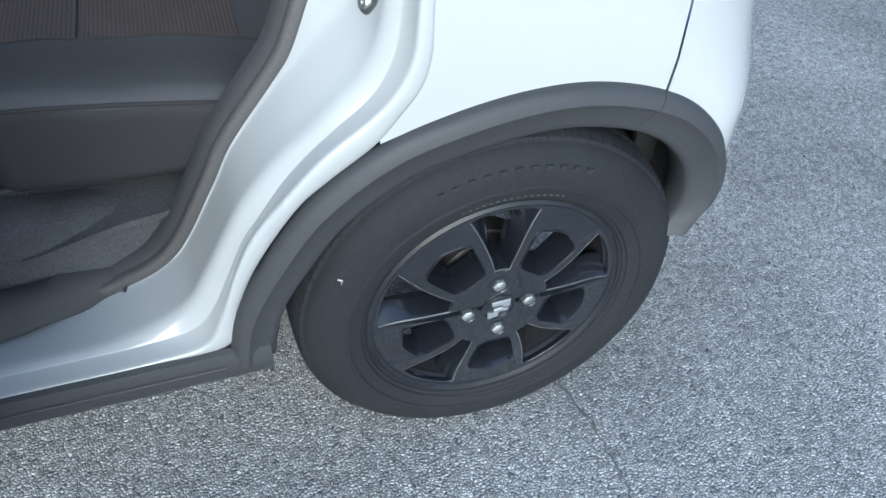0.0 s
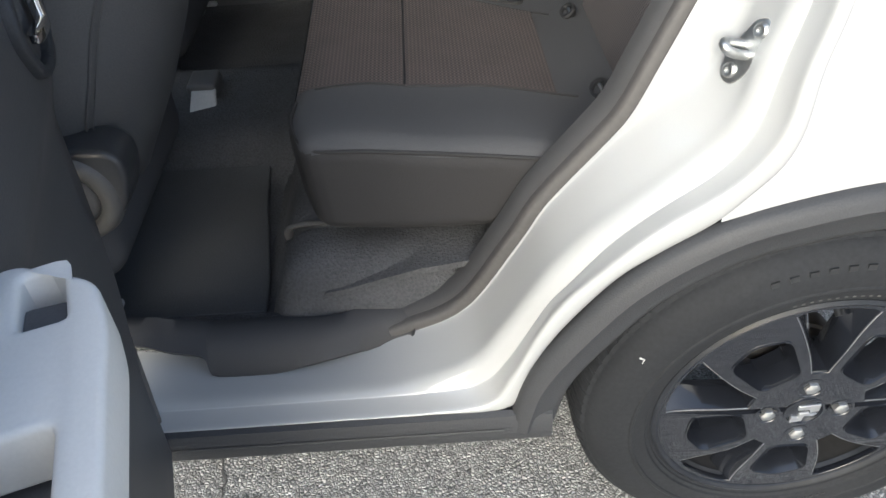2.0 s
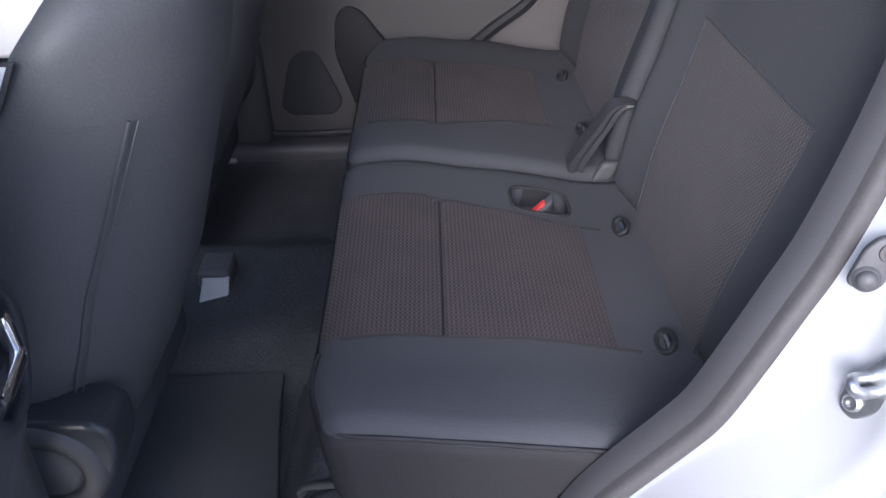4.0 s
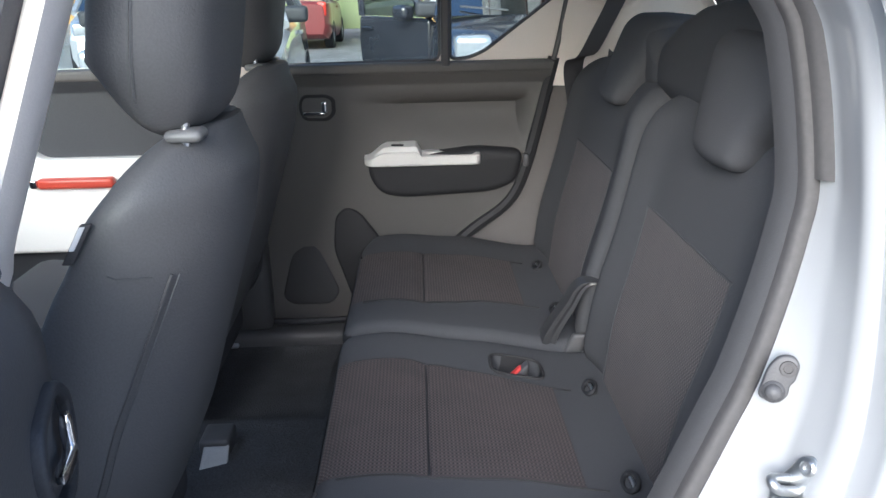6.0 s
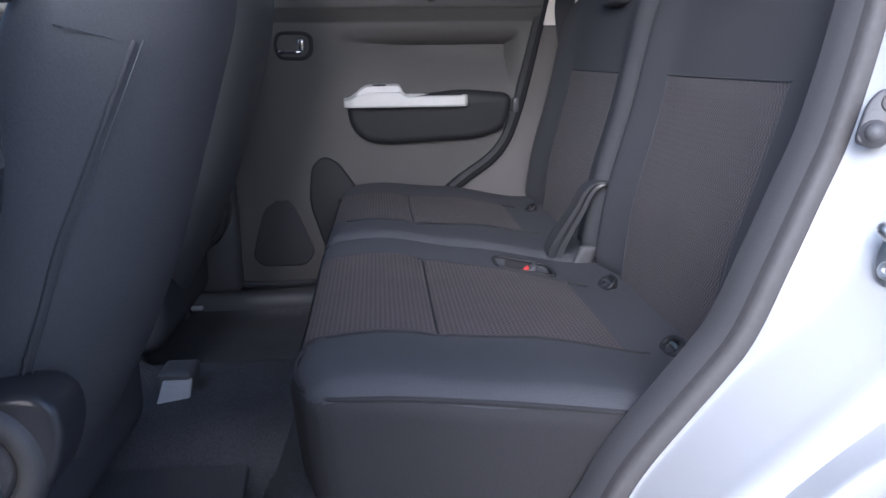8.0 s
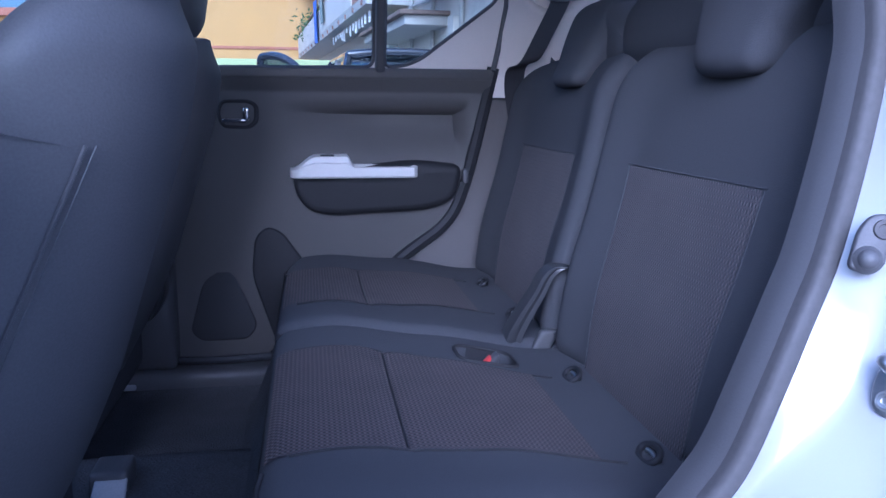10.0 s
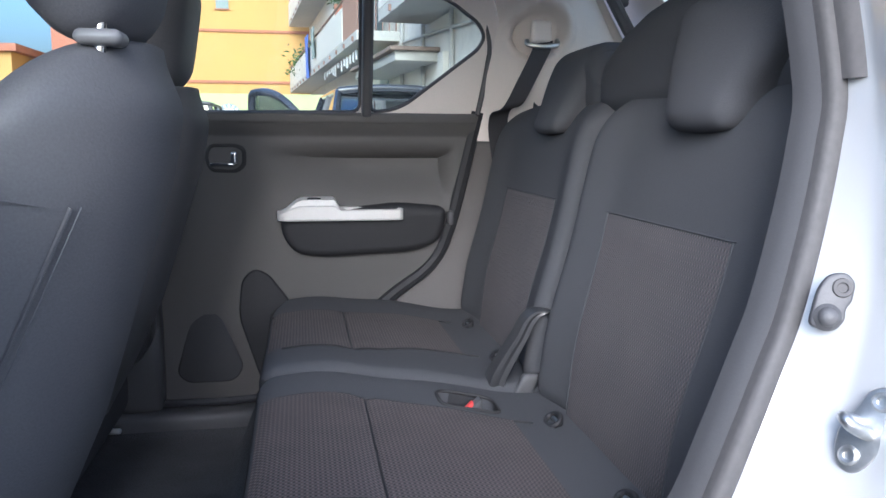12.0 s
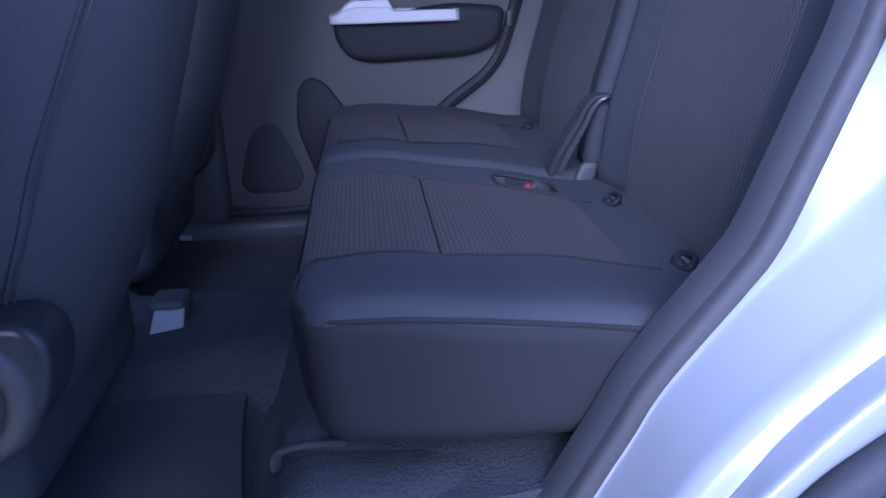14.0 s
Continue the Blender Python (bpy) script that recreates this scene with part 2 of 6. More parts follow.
LAMP_CLEAR = surface("clear_headlamp", (0.6, 0.63, 0.66), 0.15, metal=0.6, vary=0.1, grain=30, bump=0.0)


# ---- shaping helpers ----
def spl(points, n, closed=False):
    """n points along a smooth curve through the given ones."""
    p = np.array(points, float)
    k = len(p)
    if closed:
        p = np.vstack([p[-1:], p, p[:2]])
    else:
        p = np.vstack([2 * p[0] - p[1], p, 2 * p[-1] - p[-2]])
        k -= 1
    seg = np.linalg.norm(np.diff(p, axis=0), axis=1)[1 : 1 + k]
    at = np.r_[0, np.cumsum(seg)]
    s = np.linspace(0, at[-1], n, endpoint=not closed)
    out = []
    for v in s:
        i = min(int(np.searchsorted(at, v, "right")) - 1, k - 1)
        t = (v - at[i]) / max(seg[i], 1e-9)
        a, b, c, d = p[i : i + 4]
        out.append(0.5 * (2 * b + (c - a) * t + (2 * a - 5 * b + 4 * c - d) * t * t + (3 * b - a - 3 * c + d) * t**3))
    return np.array(out)


def put(name, mesh, material, parent=None, label="", smooth=True, angle=40):
    mesh.materials.append(material)
    if smooth:
        mesh.shade_smooth()
        if angle:
            mesh.set_sharp_from_angle(angle=radians(angle))
    ob = new(name, mesh)
    if parent:
        ob.parent = parent
    if label:
        ob["label"] = label
    return ob


def part(name, bm, material, parent=None, label="", smooth=True, angle=40):
    me = bpy.data.meshes.new(name)
    bmesh.ops.recalc_face_normals(bm, faces=bm.faces)
    bm.to_mesh(me)
    bm.free()
    return put(name, me, material, parent, label, smooth, angle)


def grid_bm(P, close_u=False, close_v=False, cap=False, thick=0.0):
    """A bmesh from a grid of points, which may be closed either way, capped at its ends, or thickened."""
    P = np.asarray(P, float)
    nu, nv = P.shape[:2]
    bm = bmesh.new()
    vs = [[bm.verts.new(P[i, j]) for j in range(nv)] for i in range(nu)]
    for i in range(nu if close_u else nu - 1):
        for j in range(nv if close_v else nv - 1):
            q = [vs[i][j], vs[(i + 1) % nu][j], vs[(i + 1) % nu][(j + 1) % nv], vs[i][(j + 1) % nv]]
            bm.faces.new(q)
    if cap:
        bm.faces.new(vs[0])
        bm.faces.new(vs[-1][::-1])
    bmesh.ops.remove_doubles(bm, verts=bm.verts, dist=1e-5)
    if thick:
        thicken(bm, thick)
    return bm


def thicken(bm, thick):
    """Give a sheet a back, thick metres behind it."""
    bmesh.ops.recalc_face_normals(bm, faces=bm.faces)
    bm.normal_update()
    way = {tuple(v.co): v.normal.copy() for v in bm.verts}
    new_geom = bmesh.ops.extrude_face_region(bm, geom=bm.faces[:], use_keep_orig=True)["geom"]
    for v in [g for g in new_geom if isinstance(g, bmesh.types.BMVert)]:
        v.co = v.co - thick * way[tuple(v.co)]


def blend(a, b, t):
    t = min(1.0, max(0.0, (t - a) / (b - a)))
    return t * t * (3 - 2 * t)


def rbox_bm(lo, hi, r, n=8, bend=None):
    """A box between two corners with edges rounded by r, its surface a fine grid, bent by bend(p) if given."""
    lo, hi = np.array(lo, float), np.array(hi, float)
    mid, half = (lo + hi) / 2, (hi - lo) / 2
    r = min(r, *(half * 0.98))
    bm = bmesh.new()
    for axis in range(3):
        for side in (-1, 1):
            o = [a for a in range(3) if a != axis]
            rows = []
            for i in range(n + 1):
                row = []
                for j in range(n + 1):
                    p = np.zeros(3)
                    p[axis] = side * half[axis]
                    for a, k in zip(o, (i, j)):
                        u = -1 + 2 * k / n
                        e = half[a] - r
                        # a third of the lines lie on the rounding
                        p[a] = np.sign(u) * (abs(u) / 0.6 * e if abs(u) < 0.6 else e + (abs(u) - 0.6) / 0.4 * r)
                    q = np.clip(p, -(half - r), half - r)
                    d = p - q
                    p = q + r * d / np.linalg.norm(d) + mid
                    row.append(bm.verts.new(bend(p) if bend else p))
                rows.append(row)
            for i in range(n):
                for j in range(n):
                    f = (rows[i][j], rows[i + 1][j], rows[i + 1][j + 1], rows[i][j + 1])
                    bm.faces.new(f)
    bmesh.ops.remove_doubles(bm, verts=bm.verts, dist=1e-5)
    return bm


def box_bm(lo, hi, bevel=0.0, seg=2):
    bm = bmesh.new()
    bmesh.ops.create_cube(bm, size=1.0)
    for v in bm.verts:
        v.co = Vector(lo) + Vector((v.co[i] + 0.5) * (hi[i] - lo[i]) for i in range(3))
    if bevel:
        bmesh.ops.bevel(bm, geom=bm.edges[:], offset=bevel, segments=seg, affect="EDGES", profile=0.5)
    return bm


def tube_bm(points, radius, sides=8, closed=False, flat=1.0):
    """A round bar along points; radius may be one number or one a point."""
    P = [Vector([float(q) for q in p]) for p in points]
    radius = radius if isinstance(radius, (int, float)) else [float(q) for q in radius]
    radii = [radius] * len(P) if isinstance(radius, float) else radius
    rows, ref = [], None
    for i, p in enumerate(P):
        a = P[i - 1] if (i or closed) else p
        b = P[(i + 1) % len(P)] if (i < len(P) - 1 or closed) else p
        t = (b - a).normalized()
        if ref is None:
            ref = t.orthogonal().normalized()
        ref = (ref - t * ref.dot(t)).normalized()
        w = t.cross(ref)
        rows.append([p + radii[i] * (math.cos(k * 2 * math.pi / sides) * ref + flat * math.sin(k * 2 * math.pi / sides) * w) for k in range(sides)])
    return grid_bm(np.array([[list(v) for v in r] for r in rows]), close_u=closed, close_v=True, cap=not closed)


def turned_bm(profile, axis_point, sides=64, closed=False):
    """A turned body round an axis along y: profile of (radius, y)."""
    P = [[(axis_point[0] + r * math.cos(a), axis_point[1] + y, axis_point[2] + r * math.sin(a)) for r, y in profile] for a in np.linspace(0, 2 * math.pi, sides, endpoint=False)]
    return grid_bm(P, close_u=True, close_v=closed)


def plate_bm(outlines, depth, bevel=0.0, res=2, place=None):
    """A plate cut to the first outline, with the others as holes: points (a, b) with depth along the third axis; place(a, b, c) sets it in the world."""
    cu = bpy.data.curves.new("outline", "CURVE")
    cu.dimensions, cu.fill_mode, cu.extrude, cu.bevel_depth, cu.bevel_resolution = "2D", "BOTH", max(depth / 2 - bevel, 1e-4), bevel, res
    cu.offset = -bevel
    for pts in outlines:
        s = cu.splines.new("POLY")
        s.points.add(len(pts) - 1)
        for q, p in zip(s.points, pts):
            q.co = (p[0], p[1], 0, 1)
        s.use_cyclic_u = True
    ob = bpy.data.objects.new("outline", cu)
    scene.collection.objects.link(ob)
    me = bpy.data.meshes.new_from_object(ob.evaluated_get(bpy.context.evaluated_depsgraph_get()))
    bm = bmesh.new()
    bm.from_mesh(me)
    bpy.data.objects.remove(ob), bpy.data.curves.remove(cu), bpy.data.meshes.remove(me)
    bmesh.ops.remove_doubles(bm, verts=bm.verts, dist=1e-5)
    if place:
        for v in bm.verts:
            v.co = place(*v.co)
    return bm


def cut_bm(bm, tool):
    """What is left of a closed body when a second one is taken out of it."""
    obs = []
    for b in (bm, tool):
        bmesh.ops.recalc_face_normals(b, faces=b.faces)
        me = bpy.data.meshes.new("cut")
        b.to_mesh(me)
        b.free()
        obs.append(new("cut", me))
    mod = obs[0].modifiers.new("cut", "BOOLEAN")
    mod.operation, mod.solver, mod.object = "DIFFERENCE", "EXACT", obs[1]
    me = bpy.data.meshes.new_from_object(obs[0].evaluated_get(bpy.context.evaluated_depsgraph_get()))
    out = bmesh.new()
    out.from_mesh(me)
    for ob in obs:
        data = ob.data
        bpy.data.objects.remove(ob), bpy.data.meshes.remove(data)
    bpy.data.meshes.remove(me)
    return out


def keep_faces(bm, wanted):
    """Take away the faces whose middle is not wanted."""
    bmesh.ops.delete(bm, geom=[f for f in bm.faces if not wanted(f.calc_center_median())], context="FACES")
    return bm


def arc(cx, cy, r, a0, a1, n):
    return [(cx + r * math.cos(radians(a)), cy + r * math.sin(radians(a))) for a in np.linspace(a0, a1, n)]


def rounded(points, r, n=4):
    """A polygon with its corners rounded by r."""
    out, k = [], len(points)
    for i in range(k):
        p, a, b = (np.array(points[j % k], float) for j in (i, i - 1, i + 1))
        u, w = (a - p) / np.linalg.norm(a - p), (b - p) / np.linalg.norm(b - p)
        d = min(r, 0.45 * np.linalg.norm(a - p), 0.45 * np.linalg.norm(b - p))
        for t in np.linspace(0, 1, n + 1):
            out.append(tuple((1 - t) ** 2 * (p + d * u) + 2 * t * (1 - t) * p + t * t * (p + d * w)))
    return out


def holder(name, label, category, at=(0, 0, 0), group="", kind=""):
    ob = new(name)
    ob.location = at
    ob.empty_display_size = 0.1
    return tagged(ob, label, category, group, kind)


# ---- ground ----
bm = bmesh.new()
bmesh.ops.create_grid(bm, x_segments=40, y_segments=40, size=150)
ground = part("ground", bm, ASPHALT, label="worn pale grey asphalt with exposed chippings")
tagged(ground, category="ground", kind="structure")

CRACK = surface("crack_grit", (0.11, 0.11, 0.11), 0.95, vary=0.5, grain=120, bump=0.5, stain=20)


def crack(points, width, seed):
    """A ragged crack in the asphalt along the points given."""
    random.seed(seed)
    line = spl([(x, y, 0.0) for x, y in points], 60)
    P = []
    for i, p in enumerate(line):
        t = line[min(i + 1, 59)] - line[max(i - 1, 0)]
        s = np.array([-t[1], t[0], 0]) / np.linalg.norm(t)
        p = p + s * random.gauss(0, 0.004)
        w = width * random.uniform(0.15, 1.0)
        P.append([p - s * w + np.array([0, 0, 0.0015]), p + np.array([0, 0, 0.0022]), p + s * w + np.array([0, 0, 0.0015])])
    part("crack", grid_bm(np.array(P)), CRACK, ground, "dark ragged crack")


crack([(0.165, 0.06), (0.178, -0.02), (0.19, -0.12), (0.188, -0.24), (0.21, -0.42), (0.20, -0.7)], 0.0042, 1)
crack([(-0.88, 0.24), (-0.87, 0.12), (-0.885, 0.0), (-0.86, -0.14), (-0.88, -0.4)], 0.0035, 2)
crack([(-0.92, 0.10), (-0.87, 0.115), (-0.80, 0.12)], 0.003, 3)
crack([(0.166, 0.05), (0.25, 0.0), (0.36, -0.02), (0.55, -0.10)], 0.0014, 4)

WX, WZ = 0.006, 0.305  # the axle of the rear wheel
MID = 0.80  # the car's centre line, along y

car = holder("car", "white small hatchback with its rear side door open", "car", (0.0, MID, 0.0))
car_back = Matrix.Translation((0.0, -MID, 0.0))


def car_part(name, bm, material, label="", parent=None, smooth=True, angle=40):
    ob = part(name, bm, material, parent or car, label, smooth, angle)
    if not parent:
        ob.matrix_parent_inverse = car_back
    return ob


# ---- body side: the painted ring round the door opening ----
RING = [
    # seal edge, outer and inner edge of the first band, then of the second: (x, z) each
    [(-0.97, 0.372), (-0.80, 0.338), (-0.62, 0.345), (-0.515, 0.368), (-0.438, 0.411), (-0.37, 0.52), (-0.336, 0.582), (-0.27, 0.667), (-0.246, 0.702), (-0.219, 0.763), (-0.19, 0.824), (-0.167, 0.872), (-0.141, 0.947), (-0.121, 1.02), (-0.112, 1.08), (-0.126, 1.20), (-0.15, 1.262), (-0.25, 1.40)],
    [(-0.97, 0.352), (-0.80, 0.346), (-0.62, 0.347), (-0.52, 0.353), (-0.44, 0.385), (-0.40, 0.44), (-0.347, 0.533), (-0.30, 0.592), (-0.272, 0.618), (-0.222, 0.661), (-0.178, 0.703), (-0.157, 0.742), (-0.143, 0.80), (-0.122, 0.875), (-0.112, 0.983), (-0.113, 1.087), (-0.122, 1.187), (-0.145, 1.262), (-0.23, 1.40)],
    [(-0.97, 0.345), (-0.80, 0.342), (-0.62, 0.343), (-0.50, 0.346), (-0.43, 0.36), (-0.391, 0.405), (-0.345, 0.498), (-0.32, 0.532), (-0.273, 0.595), (-0.218, 0.646), (-0.17, 0.687), (-0.143, 0.735), (-0.13, 0.796), (-0.109, 0.88), (-0.102, 0.986), (-0.104, 1.089), (-0.114, 1.187), (-0.137, 1.262), (-0.222, 1.40)],
    [(-0.97, 0.338), (-0.80, 0.337), (-0.62, 0.338), (-0.50, 0.339), (-0.42, 0.348), (-0.39, 0.40), (-0.36, 0.475), (-0.33, 0.53), (-0.283, 0.582), (-0.234, 0.630), (-0.178, 0.670), (-0.146, 0.702), (-0.124, 0.745), (-0.116, 0.807), (-0.10, 0.88), (-0.094, 0.99), (-0.097, 1.09), (-0.108, 1.19), (-0.132, 1.262), (-0.218, 1.40)],
    [(-0.97, 0.331), (-0.80, 0.331), (-0.62, 0.332), (-0.50, 0.332), (-0.392, 0.334), (-0.365, 0.41), (-0.33, 0.48), (-0.274, 0.556), (-0.226, 0.596), (-0.172, 0.634), (-0.138, 0.672), (-0.115, 0.703), (-0.103, 0.743), (-0.099, 0.807), (-0.086, 0.88), (-0.084, 0.99), (-0.087, 1.09), (-0.098, 1.19), (-0.122, 1.262), (-0.208, 1.40)],
]


def lean(z):
    """How far the body side leans in above the waist."""
    s = max(0.0, z - 0.70)
    return 0.17 * (s if s > 0.1 else s * s / 0.2 + 0.0) - (0.0085 if s > 0.1 else 0.0)


depth_rows = [0.145, 0.062, 0.050, 0.018, 0.022]
NU = 150
ring = [np.array([(x, d + lean(z) * (1.0 if k < 4 else 0.7), z) for x, z in spl(c, NU)]) for k, (c, d) in enumerate(zip(RING, depth_rows))]


def softened(rows, times=2):
    """Round the corners of a section, row by row, keeping its two ends."""
    for _ in range(times):
        out = [rows[0]]
        for p, q in zip(rows, rows[1:]):
            out += [0.75 * p + 0.25 * q, 0.25 * p + 0.75 * q]
        rows = out + [rows[-1]]
    return rows


def part_way(p, q, t):
    return p + (q - p) * t


# crease between the narrow face by the seal and the jamb; low down it runs into the seal edge
crease = np.array([(x, d + lean(z), z) for x, d, z in spl([(-0.97, 0.143, 0.371), (-0.80, 0.143, 0.338), (-0.62, 0.143, 0.344), (-0.51, 0.142, 0.367), (-0.434, 0.142, 0.409), (-0.366, 0.141, 0.518), (-0.332, 0.140, 0.580), (-0.264, 0.137, 0.664), (-0.236, 0.133, 0.694), (-0.198, 0.126, 0.738), (-0.160, 0.118, 0.785), (-0.141, 0.112, 0.84), (-0.127, 0.108, 0.90), (-0.119, 0.108, 0.97), (-0.110, 0.112, 1.04), (-0.106, 0.115, 1.09), (-0.120, 0.115, 1.20), (-0.145, 0.115, 1.262), (-0.24, 0.115, 1.40)], NU)])
# a narrow face, the jamb, a band, a second slope, a second band, then the outer skin
hollow = np.array([0, 0.004, 0])
crest = np.array([0, -0.003, 0])
section = [ring[0], part_way(ring[0], crease, 0.5) - hollow * 0.3, crease, part_way(crease, ring[1], 0.35) + hollow * 0.4, part_way(crease, ring[1], 0.8) + hollow * 0.8, ring[1] + crest, ring[2] + crest, part_way(ring[2], ring[3], 0.2) + hollow * 0.7, part_way(ring[2], ring[3], 0.75) + hollow, ring[3] + crest, part_way(ring[3], ring[4], 0.75) + crest, ring[4]]
rows = softened(section)
car_part("door_opening_ring", grid_bm(np.array(rows)), PAINT, "white painted stepped door aperture", angle=60)


# ---- quarter panel and bumper corner ----
def skin_y(x, z):
    begin = 0.13 + 0.18 * blend(0.78, 0.56, z)
    s = min(max((x - begin) / (0.46 - begin), 0.0), 0.985)
    return 0.022 + lean(z) * 0.7 + 0.27 * (1 - math.sqrt(1 - s * s))


FLARE_OUT = [(-0.392, 0.30), (-0.386, 0.34), (-0.371, 0.397), (-0.33, 0.472), (-0.262, 0.562), (-0.172, 0.628), (-0.08, 0.66), (0.02, 0.677), (0.115, 0.674), (0.215, 0.645), (0.29, 0.598), (0.345, 0.525), (0.36, 0.445), (0.325, 0.385)]
SEAM = 0.215


def skin_sheet(name, low, high, label, skip=0):
    P = [[(x, skin_y(x, z), z) for x, z in (np.array(a) + (np.array(b) - np.array(a)) * t for t in np.linspace(0, 1, 16) ** 1.4)] for a, b in list(zip(low, high))[skip:]]
    return car_part(name, grid_bm(P), PAINT, label, angle=60)


edge_of_ring = [(p[0], p[2]) for p in ring[4][int(np.argmin(np.hypot(ring[4][:, 0] + 0.172, ring[4][:, 2] - 0.628))) :]]
n_ring = len(edge_of_ring)
upper_edge = np.vstack([edge_of_ring, spl([edge_of_ring[-1], (-0.10, 1.44), (0.10, 1.44), (0.30, 1.42)], 31)[1:]])
low_line = spl([edge_of_ring[0], (-0.08, 0.66), (0.02, 0.677), (0.115, 0.674), (SEAM, 0.645)], 200)
reach = np.maximum.accumulate(upper_edge[:n_ring, 0])
turn_at = int(np.argmax(reach))
low_x = np.r_[reach[:turn_at], np.linspace(reach[turn_at], SEAM, len(upper_edge) - turn_at)]
lower_edge = np.column_stack([low_x, np.interp(low_x, low_line[:, 0], low_line[:, 1])])
skin_sheet("quarter_panel", lower_edge, upper_edge, "glossy white rear quarter panel", 1)
skin_sheet("rear_bumper", spl([(SEAM + 0.004, 0.642), (0.29, 0.598), (0.345, 0.525), (0.36, 0.445)], 24), spl([(0.304, 1.42), (0.43, 1.30), (0.457, 0.9), (0.45, 0.62), (0.405, 0.49)], 24), "glossy white bumper corner")

# ---- wheel arch flare, in two lengths with a joint ----
flare_path = spl(FLARE_OUT, 120)


def flare_section(i):
    x, z = flare_path[i]
    t = i / 119
    c = np.array([WX + 0.01, WZ - 0.01])
    d = np.array([x, z]) - c
    R = np.linalg.norm(d)
    d /= R
    w = 0.064 + 0.006 * math.sin(math.pi * t)
    y0 = min(skin_y(x, z), 0.028)
    lip = [(0.0, 0.004), (0.0, -0.006), (0.004, -0.013), (0.012, -0.018), (0.022, -0.021), (0.03, -0.014), (w - 0.012, -0.006), (w - 0.004, -0.003), (w, 0.004), (w + 0.001, 0.035), (w - 0.004, 0.05)]
    return [(c[0] + d[0] * (R - q), y0 + y, c[1] + d[1] * (R - q)) for q, y in lip]


joint = int(np.argmin(np.abs(flare_path[:, 0] - SEAM) + (flare_path[:, 1] < 0.5)))
for a, b in ((0, joint), (joint, 120)):
    sections = [flare_section(i) for i in range(a, min(b + 1, 120))]
    if b < 120:
        sections[-1] = np.array(sections[-2]) * 0.12 + np.array(sections[-1]) * 0.88
    car_part("wheel_arch_flare", grid_bm(sections, thick=0.003), CLAD, "black grained plastic wheel arch moulding", angle=50)

# arch liner: a ribbed shell behind the flare, down to the mud edge
P = []
for i in range(0, 120, 2):
    x, z = flare_path[i]
    c = np.array([WX + 0.01, WZ - 0.01])
    d = np.array([x, z]) - c
    R = np.linalg.norm(d)
    d /= R
    P.append([(c[0] + d[0] * (R - q), skin_y(x, z) + y, c[1] + d[1] * (R - q)) for q, y in ((0.060, 0.03), (0.045, 0.06), (0.04 + 0.004 * (i % 4), 0.12), (0.035, 0.22), (0.04, 0.30))])
car_part("arch_liner", grid_bm(P, thick=0.004), LINER, "dark ribbed wheel arch liner", angle=50)
flap = rounded([(0.262, 0.56), (0.335, 0.50), (0.352, 0.44), (0.33, 0.392), (0.285, 0.388), (0.27, 0.42)], 0.015)
car_part("mud_guard", plate_bm([flap], 0.012, 0.003, place=lambda a, b, c: (a, c + 0.155 - 0.25 * (0.35 - a), b)), LINER, "black moulded mud guard")

# ---- sill cladding ----
sect = [(0.120, 0.275), (0.026, 0.272), (0.012, 0.276), (0.006, 0.286), (0.006, 0.318), (0.010, 0.330), (0.018, 0.334), (0.03, 0.325), (0.12, 0.30)]
P = [[(x, y, z) for y, z in sect] for x in np.linspace(-1.75, -0.335, 30)]
car_part("sill_cladding", grid_bm(P, close_v=True, cap=True), CLAD, "black grained plastic sill moulding", angle=35)
P = [[(x, y - 0.002, z) for y, z in ((0.0065, 0.306), (0.0055, 0.308), (0.0065, 0.310))] for x in np.linspace(-1.75, -0.40, 12)]
car_part("sill_crease", grid_bm(P), CLAD)

# ---- scuff plate on the sill ----
low = [(-0.99, 0.41), (-0.93, 0.402), (-0.89, 0.394), (-0.85, 0.381), (-0.812, 0.374), (-0.803, 0.366), (-0.80, 0.35), (-0.79, 0.343), (-0.72, 0.341), (-0.63, 0.356), (-0.553, 0.343), (-0.529, 0.347), (-0.519, 0.355), (-0.514, 0.366)]
low = spl(low, 70)
P = []
for i, (x, z) in enumerate(low):
    y = 0.100 + 0.018 * blend(0.34, 0.40, z) * blend(-0.60, -0.68, x) + 0.036 * blend(-0.66, -0.54, x)
    zi = np.interp(x, [-0.99, -0.80, -0.62, -0.50], [0.415, 0.392, 0.392, 0.388])
    P.append([(x, y + 0.012, z - 0.002), (x, y, z), (x, y - 0.002, z + 0.006), (x, y + 0.014, max(z + 0.01, zi - 0.012)), (x, y + 0.026, max(z + 0.012, zi - 0.002)), (x, y + 0.05, zi), (x, 0.175, zi - 0.012), (x, 0.20, zi - 0.05), (x, 0.21, 0.30)])
P.append([(x + 0.003, y + 0.012, z) for x, y, z in P[-1]])
car_part("scuff_plate", grid_bm(P), SIDE_TRIM, "black plastic sill scuff plate", angle=50)

# ---- rubber door seal, along the opening ----
seal_path = ring[0]
start = int(np.argmin(np.abs(seal_path[:, 0] + 0.545)))


def ring_sweep(curve, lip):
    """Sweep a section (inwards, y) along a curve of the body side."""
    out = []
    for i, p in enumerate(curve):
        t = curve[min(i + 1, len(curve) - 1)] - curve[max(i - 1, 0)]
        t = np.array([t[0], t[2]]) / math.hypot(t[0], t[2])
        nrm = np.array([-t[1], t[0]])
        out.append([(p[0] + nrm[0] * q, p[1] + y, p[2] + nrm[1] * q) for q, y in lip])
    return out


